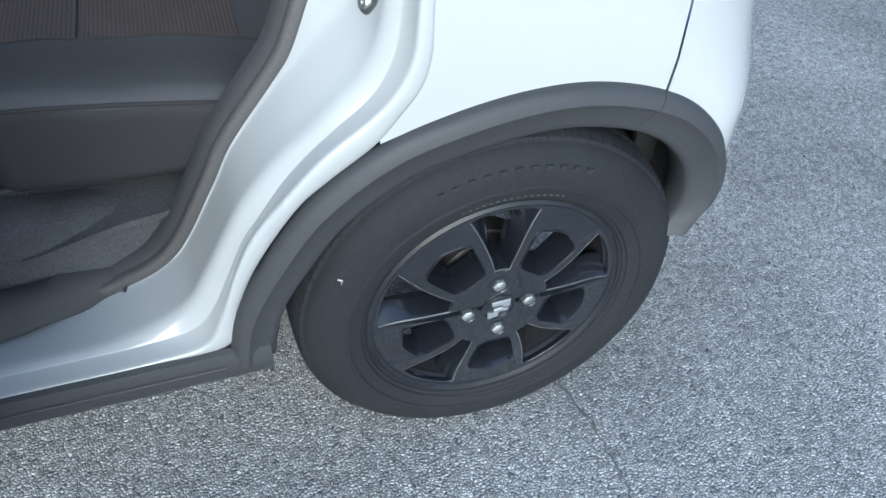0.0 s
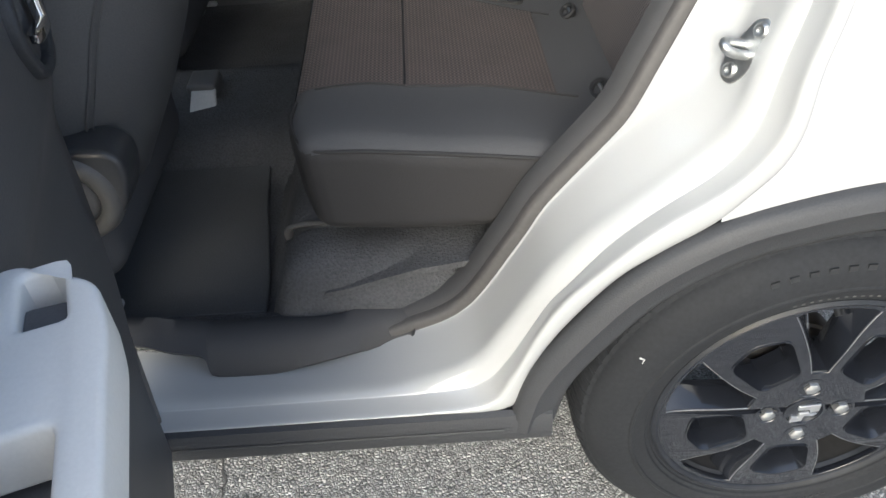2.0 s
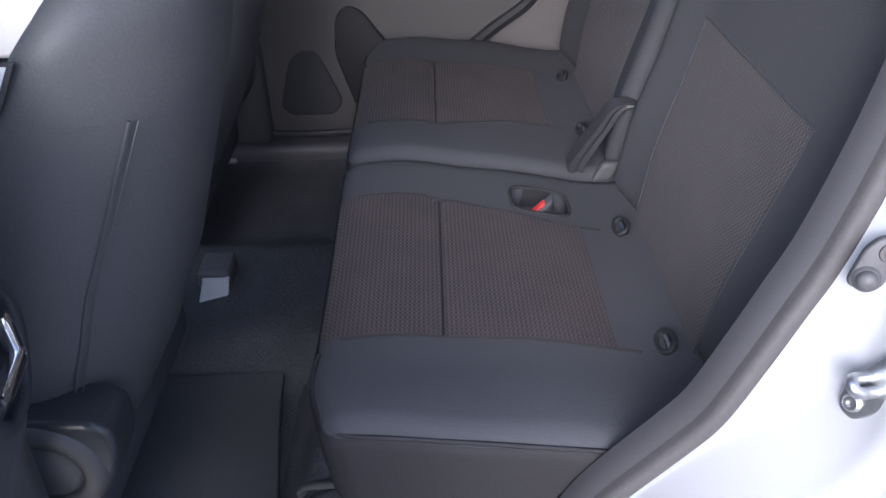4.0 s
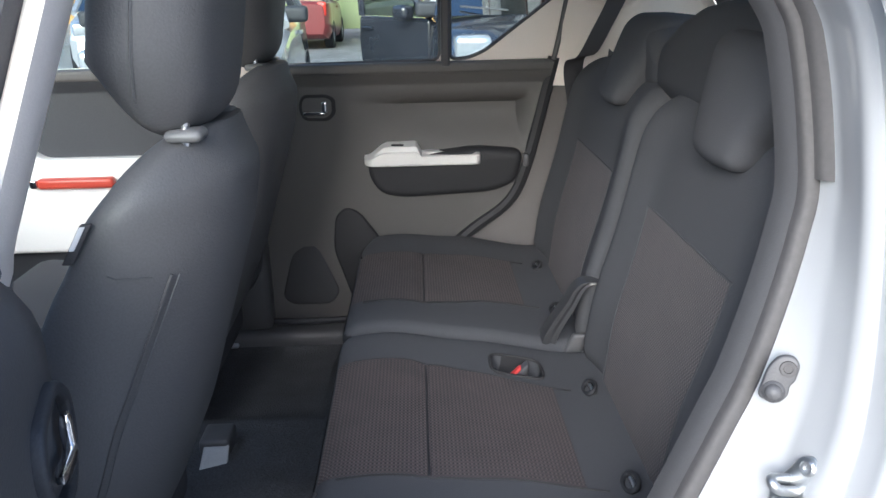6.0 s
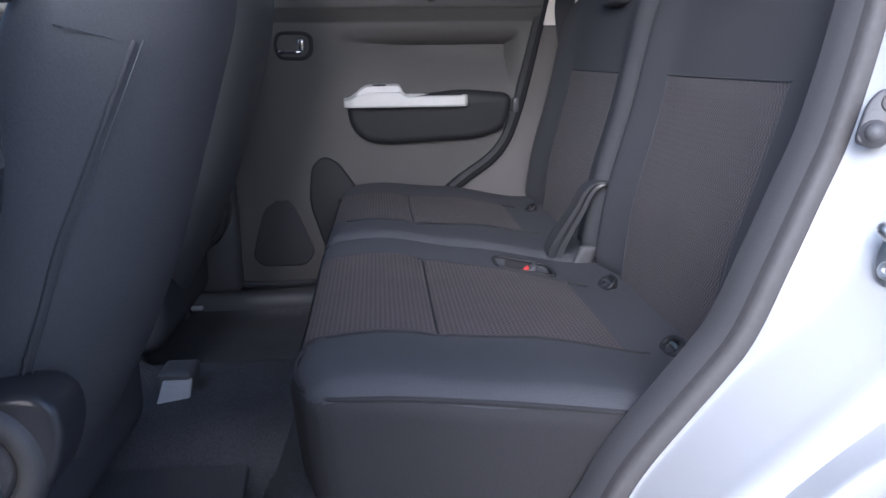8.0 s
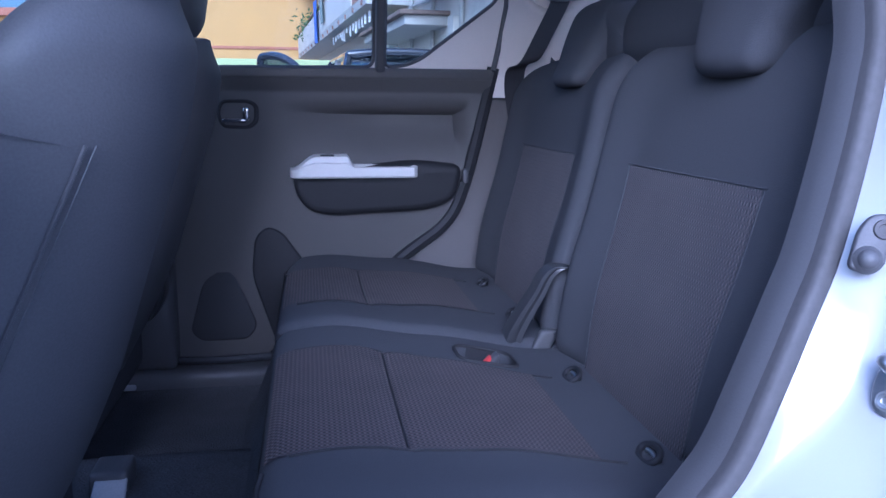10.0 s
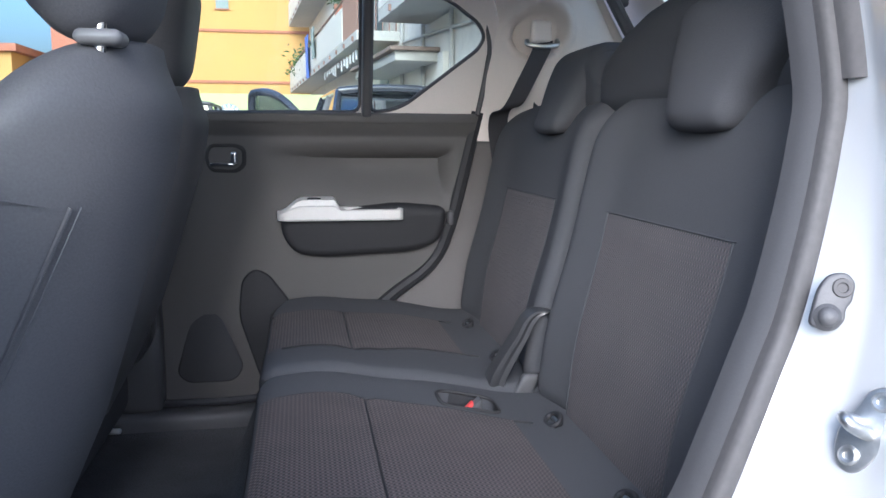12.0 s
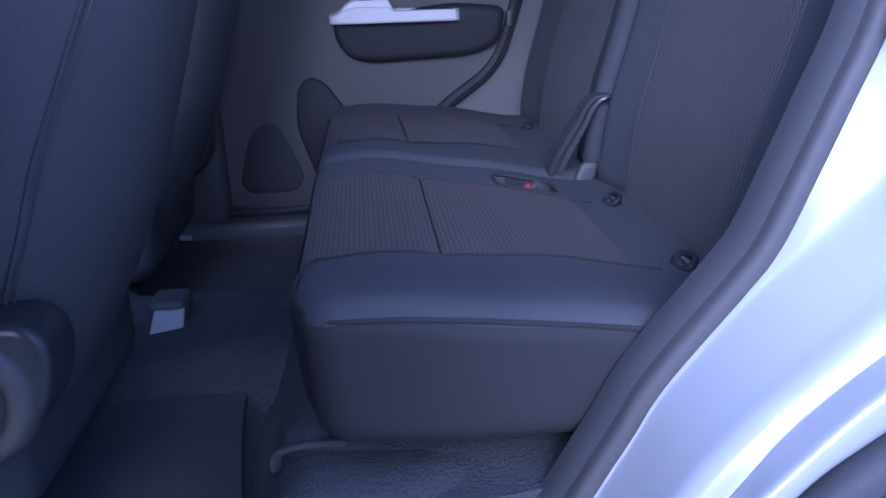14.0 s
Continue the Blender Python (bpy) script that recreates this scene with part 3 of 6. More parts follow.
car_part("door_seal", grid_bm(ring_sweep(seal_path[start:], [(-0.003, 0.004), (-0.002, -0.003), (0.002, -0.005), (0.010, -0.0045), (0.0135, -0.002), (0.015, 0.003), (0.015, 0.014)])), SEAL, "dark grey rubber door seal", angle=60)
top = int(np.argmin(np.abs(seal_path[:, 2] - 1.085) + (seal_path[:, 2] < 1.0)))
car_part("upper_door_seal", grid_bm(ring_sweep(seal_path[top:], [(-0.014, 0.002), (-0.013, -0.016), (-0.006, -0.024), (0.002, -0.020), (0.006, -0.012), (0.006, 0.004)]), cap=True), SEAL, "fat rubber seal on the upper door frame", angle=60)
# inner trim of the opening, behind the seal
P = ring_sweep(seal_path[start - 4 :], [(0.027, 0.036), (0.025, 0.026), (0.021, 0.016), (0.014, 0.010), (0.006, 0.022), (-0.03, 0.034), (-0.14, 0.045)])
car_part("inner_side_trim", grid_bm(P), SIDE_TRIM, "black plastic trim behind the seal")

# ---- rear wheel ----
wheel = holder("wheel", "black alloy wheel with a worn tyre", "", (WX, 0.0, WZ))
wheel.parent, wheel.matrix_parent_inverse = car, car_back


def wheel_part(name, bm, material, label="", smooth=True, angle=40, parent=None):
    return part(name, bm, material, parent or wheel, label, smooth, angle)


SIDES = 720
prof = [(0.199, 0.024), (0.203, 0.014), (0.2075, 0.0115), (0.2085, 0.009), (0.213, 0.007), (0.215, 0.004), (0.232, -0.001), (0.2335, -0.003), (0.237, -0.003), (0.239, -0.0015), (0.255, -0.002), (0.272, 0.004), (0.286, 0.013), (0.292, 0.0195), (0.2935, 0.0225), (0.2985, 0.026), (0.303, 0.035), (0.3055, 0.048), (0.3065, 0.062), (0.300, 0.0625), (0.300, 0.068), (0.307, 0.0685), (0.3075, 0.095), (0.301, 0.0955), (0.301, 0.101), (0.3072, 0.1015), (0.3055, 0.13), (0.300, 0.150), (0.285, 0.168), (0.25, 0.182), (0.215, 0.176), (0.199, 0.165)]
P = []
for k in range(SIDES):
    a = 2 * math.pi * k / SIDES
    row = []
    for r, y in prof:
        cut = 0.0
        if k % 8 == 0 and 0.024 < y < 0.150 and r > 0.2915:
            cut = 0.0018
        elif k % 8 == 4 and 0.034 < y < 0.055:
            cut = 0.0014
        row.append(((r - cut) * math.cos(a), y, (r - cut) * math.sin(a)))
    P.append(row)
tyre = wheel_part("tyre", grid_bm(P, close_u=True), RUBBER, "scuffed black road tyre", angle=28)


def sidewall_bars(a0, a1, r, count, w, h, y):
    """A row of low raised bars along the sidewall, for the moulded maker's writing."""
    bm = bmesh.new()
    for a in np.linspace(a0, a1, count):
        t = radians(a)
        c, e, s = Vector((r * math.cos(t), y, r * math.sin(t))), Vector((math.cos(t), 0, math.sin(t))), Vector((math.sin(t), 0, -math.cos(t)))
        q = [bm.verts.new(c + s * (i * w / 2) + e * (j * h / 2) + Vector((0, d, 0))) for d in (0.002, -0.0002) for i, j in ((-1, -1), (1, -1), (1, 1), (-1, 1))]
        for f in ((4, 5, 6, 7), (0, 1, 5, 4), (1, 2, 6, 5), (2, 3, 7, 6), (3, 0, 4, 7)):
            bm.faces.new([q[i] for i in f])
    return bm


MARK = surface("raised_rubber_marking", (0.0175, 0.019, 0.0215), 0.6, vary=0.3, grain=160, bump=0.2)
wheel_part("sidewall_marking", sidewall_bars(112, 66, 0.262, 11, 0.010, 0.018, 0.0009), MARK, smooth=False, parent=tyre)
wheel_part("sidewall_marking", sidewall_bars(-98, -68, 0.225, 14, 0.005, 0.008, 0.0012), MARK, smooth=False, parent=tyre)
wheel_part("sidewall_marking", sidewall_bars(108, 70, 0.221, 16, 0.004, 0.003, 0.0022), surface("chalky_scuff", (0.06, 0.06, 0.06), 0.8, vary=0.5), smooth=False, parent=tyre)
wheel_part("chalk_mark", tube_bm([(-0.240, 0.0045, 0.133), (-0.234, 0.0035, 0.131), (-0.236, 0.0035, 0.125), (-0.230, 0.003, 0.121), (-0.228, 0.003, 0.115)], 0.0016, 5), surface("chalk", (0.5, 0.5, 0.49), 0.9), parent=tyre)

SCUFF = surface("scuffed_wheel_paint", (0.16, 0.165, 0.175), 0.35, metal=0.3, vary=0.6, grain=90, bump=0.1, stain=25)
# rim: five flat petals with open vees between them and a rounded pocket in each
def polar(r, deg, y):
    return (r * math.cos(radians(deg)), y, r * math.sin(radians(deg)))


def face_y(r):
    """Depth of the rim's front face, shallowly coned."""
    return 0.005 + 0.009 * blend(0.10, 0.19, r) - 0.001 * blend(0.05, 0.03, r)


def vee(r, inner):
    """Half the angle of a vee at a radius: at the front, or at the foot of its flanks."""
    return np.interp(r, [0.078, 0.12, 0.186], [4.5, 6.0, 9.5] if inner else [8.0, 11.5, 16.5])


holes, pockets = [], []
for k in range(5):
    a, b = 90 + 72 * k, 126 + 72 * k
    flat = lambda r, d, c: (r * math.cos(radians(c + d)), r * math.sin(radians(c + d)))
    rs = np.linspace(0.080, 0.185, 8)
    holes.append([flat(r, -vee(r, False), a) for r in rs] + [flat(0.188, d, a) for d in (-12, -6, 0, 6, 12)] + [flat(r, vee(r, False), a) for r in rs[::-1]])
    pk = rounded([flat(0.083, -19.5, b), flat(0.150, -16.5, b), flat(0.160, 0, b), flat(0.150, 16.5, b), flat(0.083, 19.5, b), flat(0.078, 0, b)], 0.013, 5)
    pockets.append((b, pk))
    holes.append(pk)
rim = wheel_part("rim", plate_bm([arc(0, 0, 0.197, 0, 357, 120)] + holes, 0.010, 0.0012, 2, lambda a, b, c: (a, face_y(math.hypot(a, b)) + 0.005 + c, b)), ALLOY, "gloss black five-petal alloy rim", smooth=False)
wheel_part("rim_flange", turned_bm([(0.186, 0.030), (0.190, 0.020), (0.194, 0.012), (0.199, 0.009), (0.204, 0.012), (0.206, 0.02), (0.199, 0.04)], (0, 0, 0), 96), RIM_EDGE, "scuffed black rim edge", parent=rim, angle=30)
wheel_part("rim_barrel", turned_bm([(0.187, 0.028), (0.186, 0.05), (0.178, 0.075), (0.178, 0.14), (0.195, 0.165), (0.2, 0.168), (0.204, 0.150), (0.190, 0.130), (0.184, 0.075), (0.199, 0.04)], (0, 0, 0), 96), BARREL, "dusty dark inner barrel", parent=rim, angle=30)
for k in range(5):
    a = 90 + 72 * k
    for s in (-1, 1):
        # wide flank of a petal, falling into the vee
        P = []
        for r in np.linspace(0.080, 0.186, 10):
            fo, fi = vee(r, False), vee(r, True)
            y0 = face_y(r) + 0.001
            P.append([polar(r, a + s * (fo + 0.5), y0 + 0.003), polar(r, a + s * fo, y0), polar(r, a + s * (fo - 0.8), y0 + 0.0005), polar(r, a + s * fi, y0 + 0.020 + 0.010 * blend(0.08, 0.16, r)), polar(r, a + s * fi, 0.050)])
        wheel_part("spoke_flank", grid_bm(P, thick=0.002), ALLOY, parent=rim, angle=25)
        wheel_part("spoke_edge", tube_bm([q[1] for q in P], 0.0008, 5), SCUFF, "scuffed grey spoke edge", parent=rim)
    # hub end of the vee
    P = [[polar(r, a + d, y) for d in np.linspace(-8.5, 8.5, 5)] for r, y in ((0.078, 0.0062), (0.081, 0.008), (0.086, 0.028), (0.086, 0.06))]
    wheel_part("vee_root", grid_bm(P, thick=0.002), ALLOY, parent=rim, angle=25)
for b, pk in pockets:
    cx, cz = 0.112 * math.cos(radians(b)), 0.112 * math.sin(radians(b))
    P = []
    for x, z in pk:
        y0 = face_y(math.hypot(x, z))
        ring_pts = []
        for f, d in ((1.03, 0.003), (1.02, -0.0018), (0.985, -0.0012), (0.90, 0.008), (0.82, 0.020), (0.77, 0.032), (0.76, 0.046)):
            ring_pts.append((cx + (x - cx) * f, y0 + d, cz + (z - cz) * f))
        P.append(ring_pts)
    wheel_part("pocket_wall", grid_bm(P, close_u=True), ALLOY, parent=rim, angle=40)
wheel_part("brake_drum", turned_bm([(0.0, 0.058), (0.055, 0.058), (0.074, 0.066), (0.080, 0.07), (0.081, 0.085), (0.077, 0.088), (0.082, 0.092), (0.082, 0.125), (0.02, 0.13)], (0, 0, 0), 64), RUST, "dark iron brake drum")
wheel_part("centre_cap", turned_bm([(0.0, 0.003), (0.021, 0.0035), (0.0235, 0.0055), (0.0245, 0.003), (0.0275, 0.0035), (0.0285, 0.008), (0.0285, 0.014)], (0, 0, 0), 48), ALLOY, "black centre cap")
# plain badge: two stepped silver bars
wheel_part("badge", plate_bm([rounded([(-0.0135, -0.014), (-0.001, -0.012), (0.0, -0.004), (0.009, -0.005), (0.013, -0.001), (0.005, -0.001), (0.004, 0.002), (-0.006, 0.0), (-0.006, -0.006), (-0.0135, -0.004)], 0.001)], 0.003, 0.0006, 1, lambda a, b, c: (1.3 * a, 0.0022 + c, 1.3 * b)), BADGE, "plain silver badge bars", smooth=False)
wheel_part("badge", plate_bm([rounded([(0.0135, 0.014), (-0.009, 0.012), (-0.009, 0.006), (0.004, 0.006), (0.005, 0.001), (0.0135, 0.003)], 0.001)], 0.003, 0.0006, 1, lambda a, b, c: (1.3 * a, 0.0022 + c, 1.3 * b)), BADGE, "plain silver badge bars", smooth=False)
for k in range(4):
    t = radians(93 + 90 * k)
    cx, cz = 0.0495 * math.cos(t), 0.0495 * math.sin(t)
    bolt = wheel_part("wheel_nut", turned_bm([(0.0, -0.001), (0.006, 0.0), (0.0100, 0.002), (0.0112, 0.006), (0.0115, 0.022)], (cx, 0, cz), 6), STEEL, "bright steel wheel nut", angle=25)
    wheel_part("nut_recess", turned_bm([(0.0118, 0.0085), (0.0145, 0.0065), (0.0165, 0.0042), (0.018, 0.0046)], (cx, 0, cz), 28), ALLOY, parent=bolt)
wheel_part("valve", tube_bm([(0.008, 0.06, 0.176), (0.010, 0.045, 0.168), (0.012, 0.030, 0.158)], [0.0045, 0.0045, 0.005], 8), RUBBER, "black rubber valve stem")

# ---- striker and door switch on the painted ring ----
# the jamb faces forwards, towards the opening; the narrow face beside the seal faces outwards
jamb_axes = (Vector((0.46, -0.88, 0.0)).normalized(), Vector((0.28, 0.09, 0.95)).normalized())
narrow_axes = (Vector((0.86, -0.42, -0.15)).normalized(), Vector((0.25, 0.16, 0.95)).normalized())
STRIKER, SWITCH = Vector((-0.148, 0.101, 0.797)), Vector((-0.155, 0.141, 0.893))


def on_face(at, axes):
    """Places on a face of the aperture: a across it, b up along it, c out from it."""
    u, v = axes
    n = v.cross(u).normalized()
    n = -n if n.x > 0 else n
    return lambda a, b, c: tuple(at + u * a + v * b + n * c)


def face_turned(profile, at, place, sides=16):
    """A turned body standing on the face at (a, b): profile of (radius, height)."""
    return grid_bm([[place(at[0] + r * math.cos(k), at[1] + r * math.sin(k), h) for r, h in profile] for k in np.linspace(0, 2 * math.pi, sides, endpoint=False)], close_u=True)


strike = on_face(STRIKER, jamb_axes)
base = rounded([(-0.014, -0.020), (-0.010, -0.033), (0.004, -0.037), (0.014, -0.024), (0.024, 0.004), (0.022, 0.028), (0.012, 0.036), (0.000, 0.030), (-0.006, 0.012), (-0.014, -0.002)], 0.008)
striker = car_part("striker", plate_bm([base], 0.006, 0.0015, 2, lambda a, b, c: strike(a * 1.1, b * 1.05, c + 0.003)), STEEL, "zinc-plated steel door striker")
loop = [strike(*p) for p in ((-0.003, 0.004, 0.002), (-0.003, 0.005, 0.018), (-0.003, 0.006, 0.030), (-0.001, 0.006, 0.036), (0.003, 0.004, 0.039), (0.006, 0.001, 0.036), (0.008, -0.001, 0.030), (0.008, -0.003, 0.016), (0.008, -0.004, 0.002))]
car_part("striker_loop", tube_bm(spl(loop, 30), 0.0052, 10), STEEL, "bright steel striker loop", striker)
for a, b in ((0.012, 0.024), (-0.002, -0.024)):
    car_part("screw", face_turned([(0.0, 0.007), (0.003, 0.007), (0.0035, 0.0095), (0.006, 0.0098), (0.0082, 0.008), (0.0085, 0.004)], (a, b), strike), STEEL, "steel screw", striker)
knob = on_face(SWITCH, narrow_axes)
switch = car_part("door_switch", plate_bm([rounded([(-0.021, -0.032), (0.008, -0.033), (0.017, -0.018), (0.015, -0.006), (0.020, 0.002), (0.021, 0.024), (0.010, 0.034), (-0.008, 0.030), (-0.018, 0.012)], 0.010)], 0.010, 0.003, 2, lambda a, b, c: knob(a * 0.72, b * 0.76, c + 0.004)), TRIM_BLACK, "grey rubber courtesy light switch")
car_part("plunger", face_turned([(0.0, 0.019), (0.005, 0.0185), (0.0078, 0.016), (0.0085, 0.012), (0.0110, 0.010), (0.012, 0.006)], (-0.002, -0.014), knob, 20), TRIM_BLACK, "rubber plunger", switch)
car_part("screw", face_turned([(0.0, 0.0095), (0.004, 0.0095), (0.0045, 0.011), (0.0075, 0.011), (0.009, 0.007)], (0.005, 0.012), knob), SEAL, "dark screw", switch)
car_part("sill_plug", turned_bm([(0.0, -0.0012), (0.012, -0.001), (0.016, 0.001)], (-0.452, 0.088, 0.352), 24), PAINT, "round painted sill plug")

# ---- floor, tunnel and riser ----
xs, ys = np.linspace(-1.95, -0.66, 30), np.linspace(0.15, 1.45, 40)


def floor_z(x, y):
    tunnel = 0.055 * blend(0.56, 0.68, y) * blend(1.04, 0.92, y)
    step = 0.05 * blend(-1.02, -1.10, x)
    return 0.325 + tunnel + step + 0.05 * blend(0.24, 0.16, y) + 0.05 * blend(1.36, 1.44, y)


car_part("floor_carpet", grid_bm([[(x, y, floor_z(x, y)) for y in ys] for x in xs], thick=0.01), CARPET, "dark grey carpet over the cabin floor")
P = []
for y in np.linspace(0.175, 1.425, 40):
    s = blend(0.30, 0.20, y) + blend(1.30, 1.40, y)
    P.append([(-0.765 + 0.03 * s, y, 0.322), (-0.735 + 0.05 * s, y, 0.345), (-0.705 + 0.07 * s, y, 0.42), (-0.685 + 0.08 * s, y, 0.455 - 0.03 * s), (-0.66 + 0.1 * s, y, 0.468 - 0.03 * s), (-0.50, y, 0.475 - 0.02 * s), (-0.18, y, 0.50)])
car_part("seat_riser", grid_bm(P, thick=0.01), CARPET, "dark grey carpeted step under the rear seat")
# carpeted side hump by the sill
car_part("carpet_hump", rbox_bm((-0.69, 0.165, 0.30), (-0.25, 0.30, 0.462), 0.045, 12, lambda p: (p[0] - 0.32 * (0.462 - p[2]) * blend(-0.4, -0.66, p[0]), p[1] - 0.35 * max(0.0, p[2] - 0.38) * blend(0.30, 0.2, p[1]) * -1, p[2])), CARPET, "dark grey carpet beside the sill")
car_part("riser_trim", tube_bm(spl([(-0.694, 0.286, 0.436), (-0.692, 0.280, 0.456), (-0.672, 0.276, 0.466), (-0.645, 0.276, 0.467), (-0.62, 0.278, 0.466)], 16), [0.008] * 16, 8, flat=0.5), TRIM, "worn grey edge trim of the carpet")
car_part("cross_bulkhead", box_bm((-1.99, 0.15, 0.30), (-1.95, 1.45, 1.02)), TRIM_BLACK)

# ---- rear seats ----
SEAM_Z = 0.6195  # where the cushion's cloth is sewn to its skirt


def rear_seat(side):
    """One half of the split rear seat. side: +1 as built by the open door, -1 mirrored across the car."""
    f = (lambda y: y) if side > 0 else (lambda y: 2 * MID - y)
    name = "split rear seat in charcoal cloth"
    seat = holder("rear_seat", name + (", beside the open door" if side > 0 else ", beside the closed door"), "car seat", (-0.43, f(0.50), 0.47), "rear seats")
    inv = Matrix.Translation((0.43, -f(0.50), -0.47))

    def add(n, bm, mat, label="", parent=None, angle=50):
        if side < 0:
            for v in bm.verts:
                v.co.y = 2 * MID - v.co.y
        ob = part(n, bm, mat, parent or seat, label, True, angle)
        if not parent:
            ob.matrix_parent_inverse = inv
        return ob

    def bend(p):
        x, y, z = p
        t = blend(0.50, 0.64, z)
        corner = blend(-0.46, -0.665, x) * blend(0.30, 0.18, y)
        front = blend(-0.42, -0.665, x)
        x += 0.010 * (1 - t) * front + 0.022 * corner
        y += 0.004 * (1 - t) * blend(0.30, 0.18, y) + 0.014 * corner
        if z > 0.58:
            z += 0.014 * math.exp(-((x + 0.57) / 0.09) ** 2) - 0.030 * blend(-0.42, -0.22, x) + 0.012 * blend(0.45, 0.78, y) * blend(-0.35, -0.6, x)
            z -= 0.005 * math.exp(-((x + 0.505) / 0.014) ** 2) * blend(0.32, 0.37, y) * blend(0.70, 0.65, y)
            z += 0.006 * blend(0.33, 0.24, y)
        return (x, y, z)

    def bent(bm):
        for v in bm.verts:
            v.co = bend(tuple(v.co))
        return bm

    body = rbox_bm((-0.665, 0.185, 0.503), (-0.09, 0.795, 0.636), 0.032, 36)
    skirt_bm = keep_faces(body.copy(), lambda p: p.z < SEAM_Z)
    body = bent(body)
    if side > 0:
        body = cut_bm(body, rbox_bm((-0.392, 0.648, 0.575), (-0.300, 0.722, 0.70), 0.024, 10))
    cushion = add("cushion", body, CLOTH, "charcoal cloth seat cushion")
    for v in skirt_bm.verts:
        # a skin just proud of the cushion, darker than its cloth
        v.co += Vector((np.sign(v.co.x + 0.378) * 0.0022 if abs(v.co.x + 0.378) > 0.27 else 0, np.sign(v.co.y - 0.49) * 0.0022 if abs(v.co.y - 0.49) > 0.28 else 0, -0.0015))
    add("skirt", bent(skirt_bm), SKIRT, "dark vinyl skirt of the cushion", cushion)
    # woven insert, just proud of the cushion
    P = []
    for u in np.linspace(0, 1, 60):
        row = []
        for v in np.linspace(0, 1, 28):
            x = -0.655 + u * 0.365
            y = 0.348 + v * (0.318 - 0.045 * blend(0.25, 1.0, u))
            # over the rounded front edge
            zz = 0.636
            if x < -0.633:
                zz -= 0.032 - math.sqrt(max(0.032**2 - (-0.633 - x) ** 2, 0))
            b = bend((x, y, zz))
            row.append((b[0] - 0.001, b[1], b[2] + 0.0028))
        P.append(row)
    add("cushion_insert", grid_bm(P), WEAVE_FLAT, "woven brown-grey cushion insert", cushion)
    edge = [bend((x, 0.347, 0.6365)) for x in np.linspace(-0.63, -0.26, 30)]
    add("seam", tube_bm([(a, b, c + 0.001) for a, b, c in edge], 0.0015, 6), SKIRT, "", cushion)
    edge = [bend((x, 0.668 - 0.045 * blend(-0.55, -0.29, x), 0.6365)) for x in np.linspace(-0.63, -0.26, 30)]
    add("seam", tube_bm([(a, b, c + 0.001) for a, b, c in edge], 0.0015, 6), SKIRT, "", cushion)
    across = [bend((-0.505, y, 0.636)) for y in np.linspace(0.350, 0.655, 16)]
    add("seam", tube_bm([(a, b, c + 0.0026) for a, b, c in across], 0.0018, 6), SOFT_BLACK, "", cushion)
    # piping down the near side of the cushion
    side_line = [bend(p) for p in ((-0.657, 0.335, 0.628), (-0.661, 0.30, SEAM_Z + 0.004), (-0.660, 0.24, SEAM_Z), (-0.650, 0.203, SEAM_Z), (-0.630, 0.190, SEAM_Z), (-0.55, 0.1885, SEAM_Z), (-0.40, 0.1885, SEAM_Z), (-0.20, 0.1885, SEAM_Z))]
    add("piping", tube_bm(spl(side_line, 60), 0.0030, 6), SKIRT, "", cushion)

    def back_x(z):
        return -0.205 + 0.20 * (z - 0.60)

    def bend_back(p):
        x, y, z = p
        w = (y - 0.49) / 0.30
        x += back_x(z) + 0.205
        front = blend(-0.10, -0.18, p[0])
        x += front * (0.022 * blend(0.55, 1.0, abs(w)) * -1 + 0.010 * math.exp(-((z - 0.72) / 0.1) ** 2) * -1 + 0.02 * blend(1.02, 1.11, z))
        y2 = y - 0.014 * blend(0.95, 1.12, z) * np.sign(w) * blend(0.4, 1.0, abs(w))
        if z > 1.0:
            z -= 0.012 * blend(0.6, 1.0, abs(w)) * blend(1.0, 1.11, z)
        return (x, y2, z)

    back = add("backrest", rbox_bm((-0.193, 0.182, 0.585), (-0.053, 0.792, 1.105), 0.045, 30, bend_back), CLOTH, "charcoal cloth seat backrest")
    P = []
    for u in np.linspace(0, 1, 40):
        row = []
        for v in np.linspace(0, 1, 30):
            z = 0.605 + u * (0.915 - 0.605)
            y = 0.335 + v * 0.34 + 0.03 * (1 - u) * (0.5 - v)
            b = bend_back((-0.193, y, z))
            row.append((b[0] - 0.0022 * min(1.0, 12 * min(u, 1 - u, v, 1 - v) + 0.25), b[1], b[2]))
        P.append(row)
    add("backrest_insert", grid_bm(P), WEAVE_UP, "woven brown-grey backrest insert", back)
    line = [bend_back((-0.1935, y, 0.917)) for y in np.linspace(0.328, 0.682, 24)]
    add("seam", tube_bm(line, 0.0014, 6), CLOTH, "", back)
    for y0 in (0.332, 0.678):
        line = [bend_back((-0.1935, y0 + (0.5 - y0) * 0.08 * (1 - u), 0.605 + 0.312 * u)) for u in np.linspace(0, 1, 20)]
        add("seam", tube_bm(line, 0.0008, 6), CLOTH, "", back)

    # saddle-shaped head restraint, pushed right down
    HC = 0.455 if side > 0 else 0.575

    def bend_hr(p):
        x, y, z = p
        x += (0.20 if side > 0 else 0.50) * (z - 1.05) + 0.010 * ((y - 0.46) / 0.1) ** 2 * blend(-0.07, -0.14, x)
        y = HC + (y - 0.46) * (1 - 0.20 * blend(1.14, 1.04, z)) - 0.05 * blend(1.06, 1.18, z) * blend(0.46, 0.36, y)
        z += 0.009 * ((y - HC) / 0.1) ** 2 * blend(1.10, 1.04, z)
        return (x, y, z)

    hr = add("head_restraint", rbox_bm((-0.136, 0.362, 1.035), (-0.03, 0.552, 1.205), 0.030, 18, bend_hr), CLOTH, "charcoal cloth saddle head restraint")

